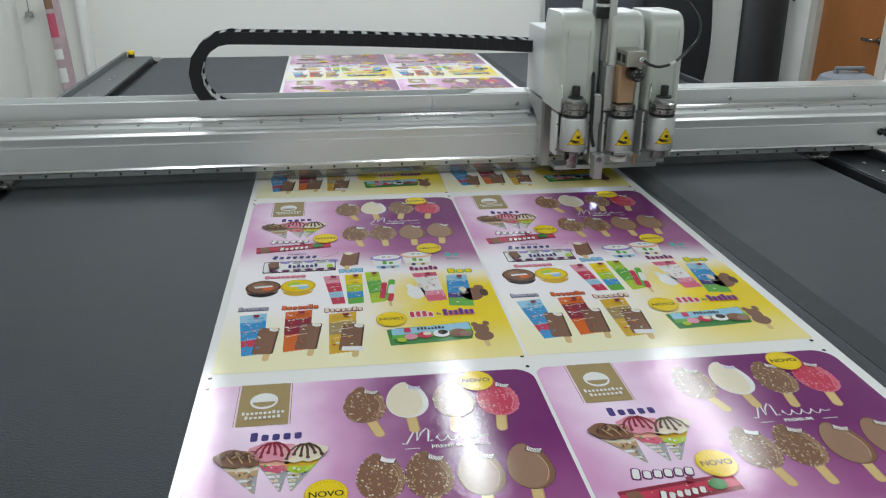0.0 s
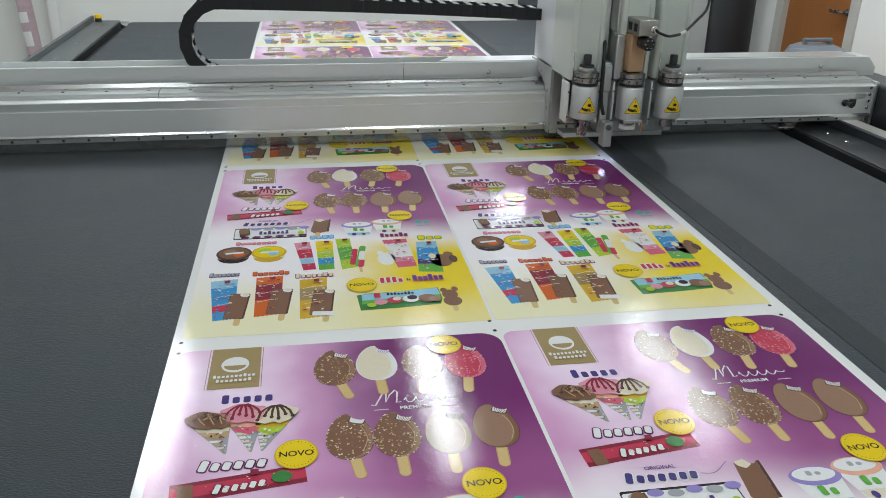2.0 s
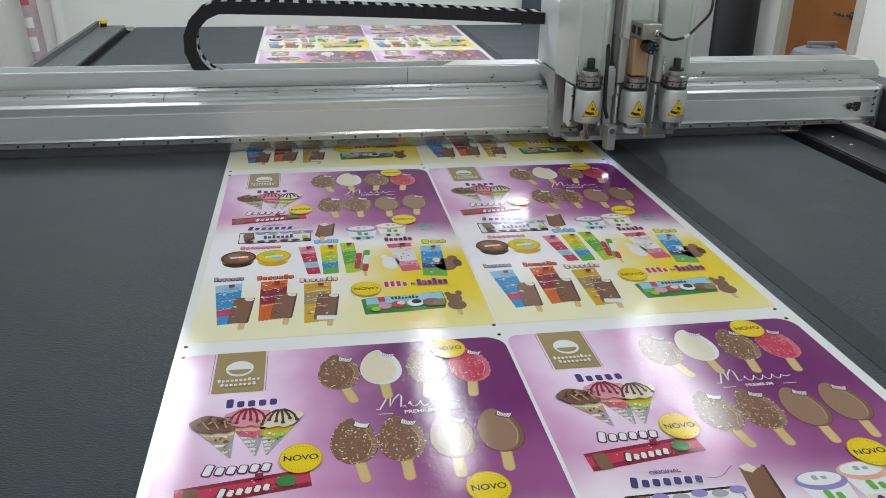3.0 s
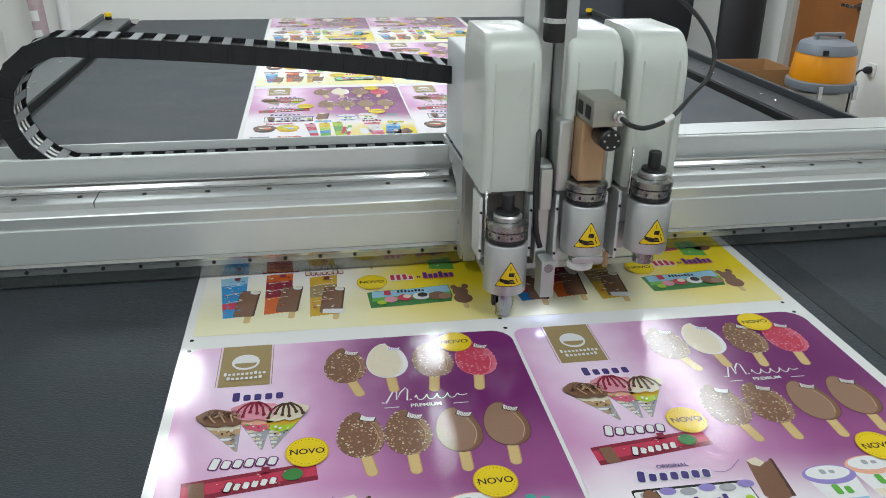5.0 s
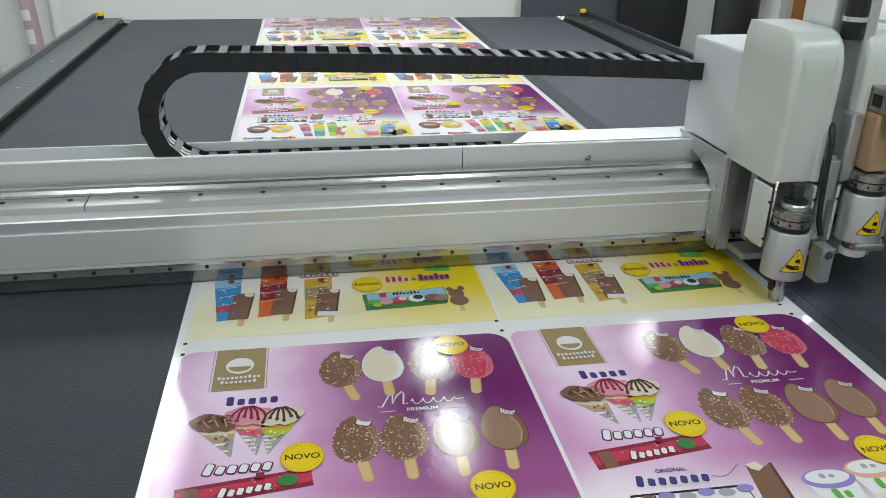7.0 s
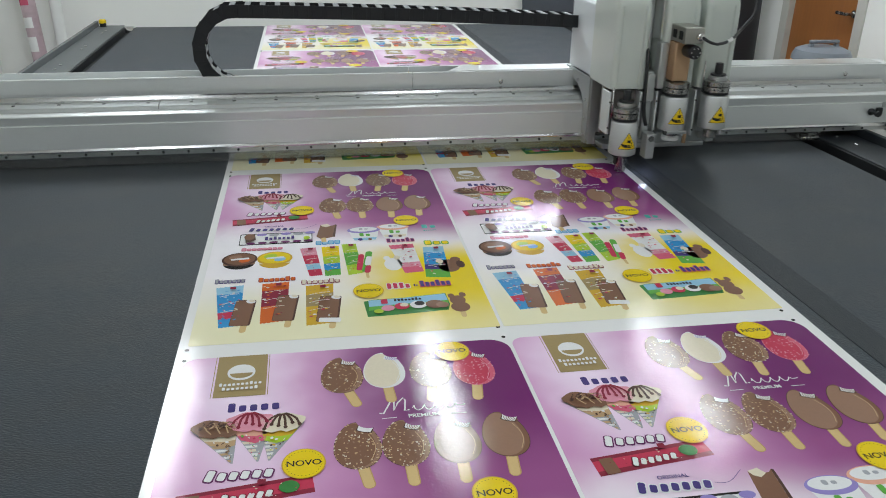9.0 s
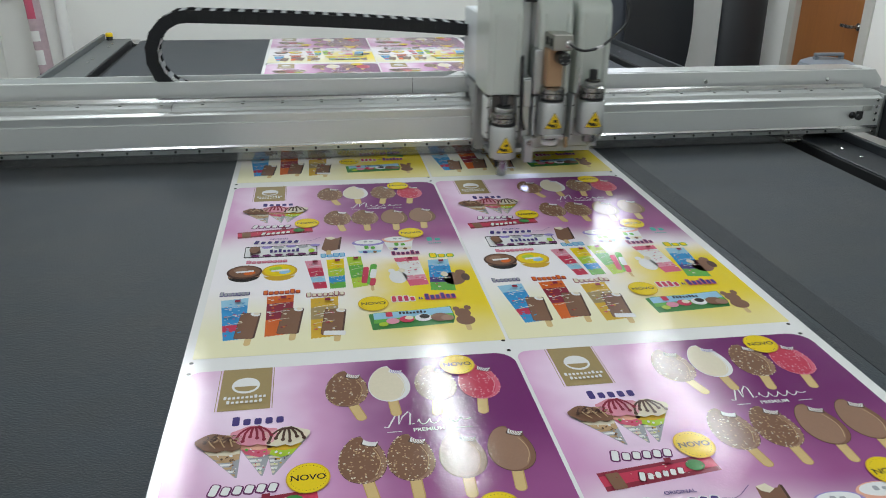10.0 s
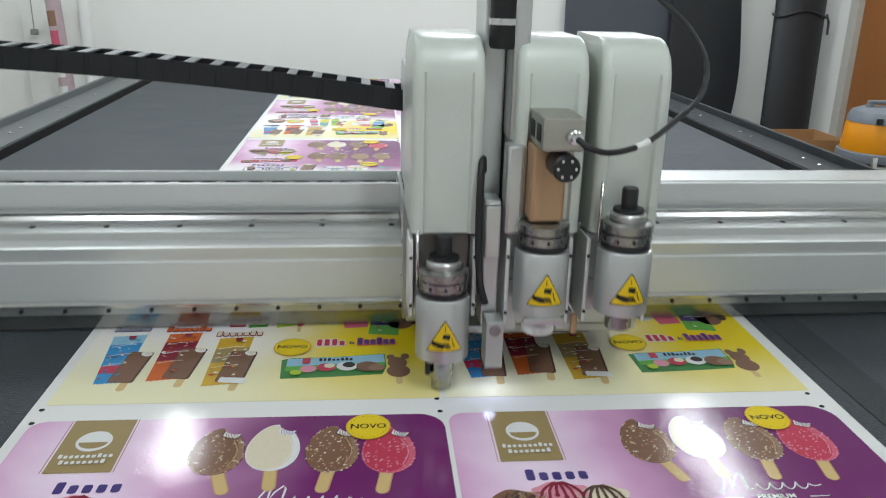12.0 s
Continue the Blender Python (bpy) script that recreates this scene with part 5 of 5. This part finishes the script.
    for x, y, r, c in ((0.39, -0.905, 0.014, "pink"), (0.42, -0.9, 0.016, "red"), (0.425, -0.895, 0.009, "cream"), (0.455, -0.898, 0.018, "white"), (0.458, -0.893, 0.011, "black"), (0.49, -0.9, 0.02, "choc"), (0.505, -0.905, 0.014, "milk"), (0.37, -0.918, 0.01, "lime")):
        a.oval(x, y, r, r * 0.9, c, 14)
    a.done("printed_pack", p, "long green ice cream wrapper")
    a = Art()
    a.bar(0.537, 0.548, -0.96, -0.92, "stick", 0.005)
    a.oval(0.542, -0.915, 0.02, 0.022, "choc", 22)
    a.oval(0.541, -0.885, 0.017, 0.021, "choc", 20)
    a.oval(0.53, -0.865, 0.0075, 0.011, "choc", 12)
    a.oval(0.555, -0.862, 0.0075, 0.011, "choc", 12)
    a.done("printed_ice_cream", p, "chocolate ice cream with round ears")
    return p


SHEET_X = (0.0, 0.613)
ROW_TOP, ROW_STEP, STRETCH = -0.037, 1.083, 1.027


def printed_sheet():
    sh = thing("printed_sheet", "long glossy printed sheet of colourful posters on the felt bed", "printed sheet")
    paper = ink("paper", rgb(222, 222, 221), 0.01)
    part("paper", box(B(), -0.017, 1.243, -0.985, 4.19, FELT + 0.0002, TZ), paper, sh)
    first = poster_panel(sh)
    first.matrix_basis = pose(SHEET_X[0], ROW_TOP, TZ + 0.0002) @ Matrix.Diagonal((1, STRETCH, 1, 1))
    for row in range(5):
        for x in SHEET_X:
            if (row, x) != (0, SHEET_X[0]):
                last = row == 4   # the last row ends at the edge of the bed
                p = copy_thing(first, pose(x, 4.187 if last else ROW_TOP + row * ROW_STEP, TZ + 0.0002))
                if last:
                    p.scale = (1, 0.9 * STRETCH, 1)
    dot = mesh_of("register_mark", lathe(B(), [(0.0042, 0), (0.0042, 0.0004)], seg=14), INKS["black"])
    for row in range(4):
        y = row * ROW_STEP
        for x, dy in ((0.0, -0.002), (0.6, 0.01), (1.21, 0.002), (0.0, -0.041), (0.602, -0.03), (1.212, -0.04)):
            part("register_mark", dot, None, sh, at=pose(x, y + dy, TZ + 0.0001))


printed_sheet()


# ---------------------------------------------------------------- things round the table
def boards():
    b = box(B(), 0, 0.8, 0, 0.02, 0, 2.1, 0.003)
    tagged(part("board", b, M_BOARD_GREY, None, "", pose(1.9, 4.86, 0.002, -3)), "dark grey board leaning on the white wall", "board")
    b = B()
    pts = [(0.0, 0.0), (0.36, 0.0), (0.47, 0.3), (0.53, 0.6), (0.55, 0.85), (0.54, 1.1), (0.5, 1.5), (0.44, 2.0), (0.0, 2.0)]
    P = [(p.x, p.y) for p in spline([(x, y, 0) for x, y in pts[1:-1]], 5)]
    a = slab_from(b, [pts[0]] + P + [pts[-1]], 0, 0.018)
    tagged(part("curved_board", a, M_BOARD_BLACK, None, "", pose(2.66, 4.78, 0.002) @ pose(0, 0, 0, 87, 0, 0)), "black bowed sheet leaning on the wall", "board")
    b = lathe(B(), [(0.15, 0), (0.165, 0.01), (0.165, 1.78), (0.15, 1.8)], seg=30)
    bmesh.ops.scale(b, vec=(1.05, 0.5, 1), verts=b.verts)
    rl = tagged(part("fabric_roll", b, M_BOARD_BLACK, None, "", pose(3.37, 4.3, 0.002, -2)), "dark grey roll of sheet material tied with a strap", "roll")
    pts = [(0.19 * math.cos(t) , 0.09 * math.sin(t), 1.33 + 0.02 * math.sin(3 * t)) for t in [i * math.pi / 12 for i in range(12, 25)]]
    part("strap", tube_along(B(), pts + [(0.2, -0.02, 1.28), (0.185, -0.05, 1.2)], 0.008), M_BLACK, rl)


boards()


def leaning_rolls():
    b = tube_along(B(), [(0, 0, 0), (0, 0, 0.6), (0, 0, 1.3)], 0.05, 20)
    r = tagged(part("print_roll", b, M_ROLL, None, "", pose(-1.56, 4.72, 0.02, -3, -4, 0)), "rolled pink print leaning in the corner", "roll")
    for z, h, m in ((0.62, 0.1, M_WHITE_PLASTIC), (0.78, 0.07, M_WHITE_PLASTIC), (0.93, 0.16, INKS["rose"]), (1.12, 0.1, INKS["milk"]), (0.5, 0.06, INKS["plum"])):
        bb = B()
        n = 10
        for i in range(n):
            a0, a1 = -2.6 + 1.4 * i / n, -2.6 + 1.4 * (i + 1) / n
            bb.faces.new([bb.verts.new((0.0506 * math.cos(a), 0.0506 * math.sin(a), zz)) for a, zz in ((a0, z), (a1, z), (a1, z + h), (a0, z + h))])
        part("printed_patch", bb, m, r)
    b = tube_along(B(), [(0, 0, 0), (0, 0, 0.6), (0, 0, 1.32)], 0.04, 20)
    tagged(part("paper_roll", b, M_WHITE_PLASTIC, None, "", pose(-1.44, 4.78, 0.02, -3, -1.5, 0)), "white paper roll leaning on the wall", "roll")
    hk = tagged(new("wall_hook"), "small metal hook hanging from a wire on the wall", "hook")
    part("wire", lathe(B(), [(0.003, 1.1), (0.003, 1.9)], (-1.86, 4.96, 0), seg=8), M_STEEL, hk)
    b = box(B(), -1.885, -1.835, 4.945, 4.975, 1.06, 1.1, 0.006)
    part("clip", b, M_STEEL, hk)


leaning_rolls()


def vacuum_cleaner():
    v = thing("vacuum_cleaner", "orange and grey drum vacuum cleaner standing by the door", "vacuum cleaner", at=pose(3.19, 2.97, 0) @ Matrix.Diagonal((0.9, 0.9, 1, 1)))
    part("tank", lathe(B(), [(0.16, 0.1365), (0.18, 0.15), (0.18, 0.62), (0.17, 0.634)], seg=36), M_ZINC, v, "metal drum")
    part("base_ring", lathe(B(), [(0.2, 0.06), (0.22, 0.08), (0.22, 0.13), (0.18, 0.135)], seg=36), M_VAC_GREY, v)
    for k in range(4):
        a = k * math.pi / 2 + 0.7
        part("caster", lathe(B(), [(0.02, -0.012), (0.03, -0.01), (0.03, 0.01), (0.02, 0.012)], (0.19 * math.cos(a), 0.19 * math.sin(a), 0.0301), "x", 16), M_BLACK, v)
    part("rim", lathe(B(), [(0.19, 0.635), (0.215, 0.64), (0.22, 0.66), (0.215, 0.685), (0.2, 0.69)], seg=40), M_VAC_GREY, v)
    part("motor_hood", lathe(B(), [(0.198, 0.6905), (0.2, 0.7), (0.185, 0.83), (0.18, 0.84)], seg=40), M_ORANGE, v, "orange plastic motor hood")
    part("lid", lathe(B(), [(0.186, 0.8405), (0.184, 0.86), (0.165, 0.895), (0.12, 0.912), (0.06, 0.916)], seg=40), M_VAC_GREY, v)
    b = box(B(), -0.1, 0.1, -0.016, 0.016, 0.932, 0.95, 0.006)
    box(b, -0.1, -0.075, -0.016, 0.016, 0.895, 0.93, 0.004)
    box(b, 0.075, 0.1, -0.016, 0.016, 0.895, 0.93, 0.004)
    part("handle", b, M_VAC_GREY, v, "grey carrying handle")
    part("hose_inlet", lathe(B(), [(0.03, 0), (0.03, -0.03), (0.022, -0.032)], (0.0, -0.181, 0.5), "y", 18), M_BLACK, v)
    part("switch", box(B(), -0.125, -0.09, -0.168, -0.15, 0.845, 0.875, 0.004), M_BLACK, v)
    for s in (-1, 1):
        part("latch", box(B(), s * 0.12 - 0.015, s * 0.12 + 0.015, -0.205, -0.19, 0.6, 0.68, 0.003), M_CHROME, v)


vacuum_cleaner()


def open_box():
    c = thing("cardboard_box", "tall open brown cardboard box beside the table", "cardboard box", at=pose(2.98, 3.44, 0))
    w, d, h, t = 0.22, 0.18, 0.68, 0.006
    for x0, x1, y0, y1 in ((-w, w, -d, -d + t), (-w, w, d - t, d), (-w, -w + t, -d + t, d - t), (w - t, w, -d + t, d - t)):
        part("box_wall", box(B(), x0, x1, y0, y1, 0, h), M_CARDBOARD, c)
    part("box_bottom", box(B(), -w + t, w - t, -d + t, d - t, 0, t), M_CARDBOARD, c)


open_box()


def wall_socket():
    s = tagged(new("wall_socket"), "white wall socket with a black plug", "socket")
    part("plate", box(B(), RIGHT_X - 0.012, RIGHT_X - 0.0005, 3.12, 3.2, 0.65, 0.73, 0.004), M_WHITE_PLASTIC, s)
    part("plug", lathe(B(), [(0.022, 0), (0.022, -0.03), (0.012, -0.045)], (RIGHT_X - 0.0125, 3.16, 0.69), "x", 18), M_BLACK, s)
    x = RIGHT_X - 0.05
    cable = spline([(x, 3.16, 0.69), (x - 0.03, 3.17, 0.68), (x - 0.035, 3.2, 0.62), (x - 0.03, 3.21, 0.48), (x - 0.03, 3.2, 0.3), (x - 0.05, 3.1, 0.06), (x - 0.15, 2.85, 0.012), (x - 0.35, 2.65, 0.012)])
    part("power_cable", tube_along(B(), cable, 0.006), M_BLACK, s)


wall_socket()


# ---------------------------------------------------------------- what moves
HEAD_ROWS = [
    (0.0, 0.996, 1.055), (0.1, 1.035, 1.055), (0.2, 1.095, 1.055), (0.3, 1.123, 1.055), (0.4, 1.132, 1.055), (0.6, 1.131, 1.054), (1.0, 1.129, 1.053),
    (2.0, 1.129, 1.054), (3.0, 1.128, 1.056), (3.2, 1.128, 1.055), (3.5, 1.08, 0.94), (3.8, 0.925, 0.665), (4.1, 0.75, 0.34), (4.4, 0.636, 0.1), (4.6, 0.61, 0.035),
    (4.8, 0.608, 0.026), (5.0, 0.609, 0.026), (5.2, 0.614, 0.025), (5.5, 0.669, 0.026), (5.75, 0.767, 0.052), (6.0, 0.887, 0.076), (6.25, 1.015, 0.068),
    (6.5, 1.128, 0.044), (6.75, 1.188, 0.03), (7.0, 1.213, 0.025), (7.2, 1.215, 0.024), (7.5, 1.22, 0.12), (7.8, 1.225, 0.32), (8.1, 1.23, 0.55), (8.4, 1.232, 0.72),
    (8.8, 1.226, 0.886), (9.0, 1.207, 0.954), (9.25, 1.19, 1.04), (9.5, 1.156, 1.091), (9.75, 1.018, 1.097), (10.0, 0.838, 1.091), (10.25, 0.694, 1.078),
    (10.5, 0.614, 1.055), (10.75, 0.602, 0.91), (11.0, 0.605, 0.732), (11.25, 0.609, 0.556), (11.5, 0.611, 0.373), (11.75, 0.611, 0.2), (12.0, 0.609, 0.047)]
TOOL_ROWS = [(0.0, 0.08), (3.2, 0.08), (4.65, 0.08), (4.8, 0.035), (4.95, 0.0), (7.1, 0.0), (7.2, 0.008), (7.4, 0.08), (8.3, 0.08), (8.6, 0.0), (12.0, 0.0)]


def motions():
    yaw = SKEW + 0.2
    skewed = [(t, pose(0.85, hy - math.tan(radians(yaw)) * (hx - 0.85), 0, 0, 0, yaw) @ pose(-0.85, 0, 0)) for t, hx, hy in HEAD_ROWS]
    walk(GANTRY, skewed)
    walk(CHAIN, skewed)
    walk(HEAD, [(t, pose(hx, hy, 0, 0, 0, yaw)) for t, hx, hy in HEAD_ROWS])
    walk(TOOL, [(t, pose(0, 0, 0.005 + lift)) for t, lift in TOOL_ROWS])
    for i, link in enumerate(LINKS):
        walk(link, [(t, chain_pose((i + 0.5) * CH_PITCH, hx)) for t, hx, hy in HEAD_ROWS])


motions()
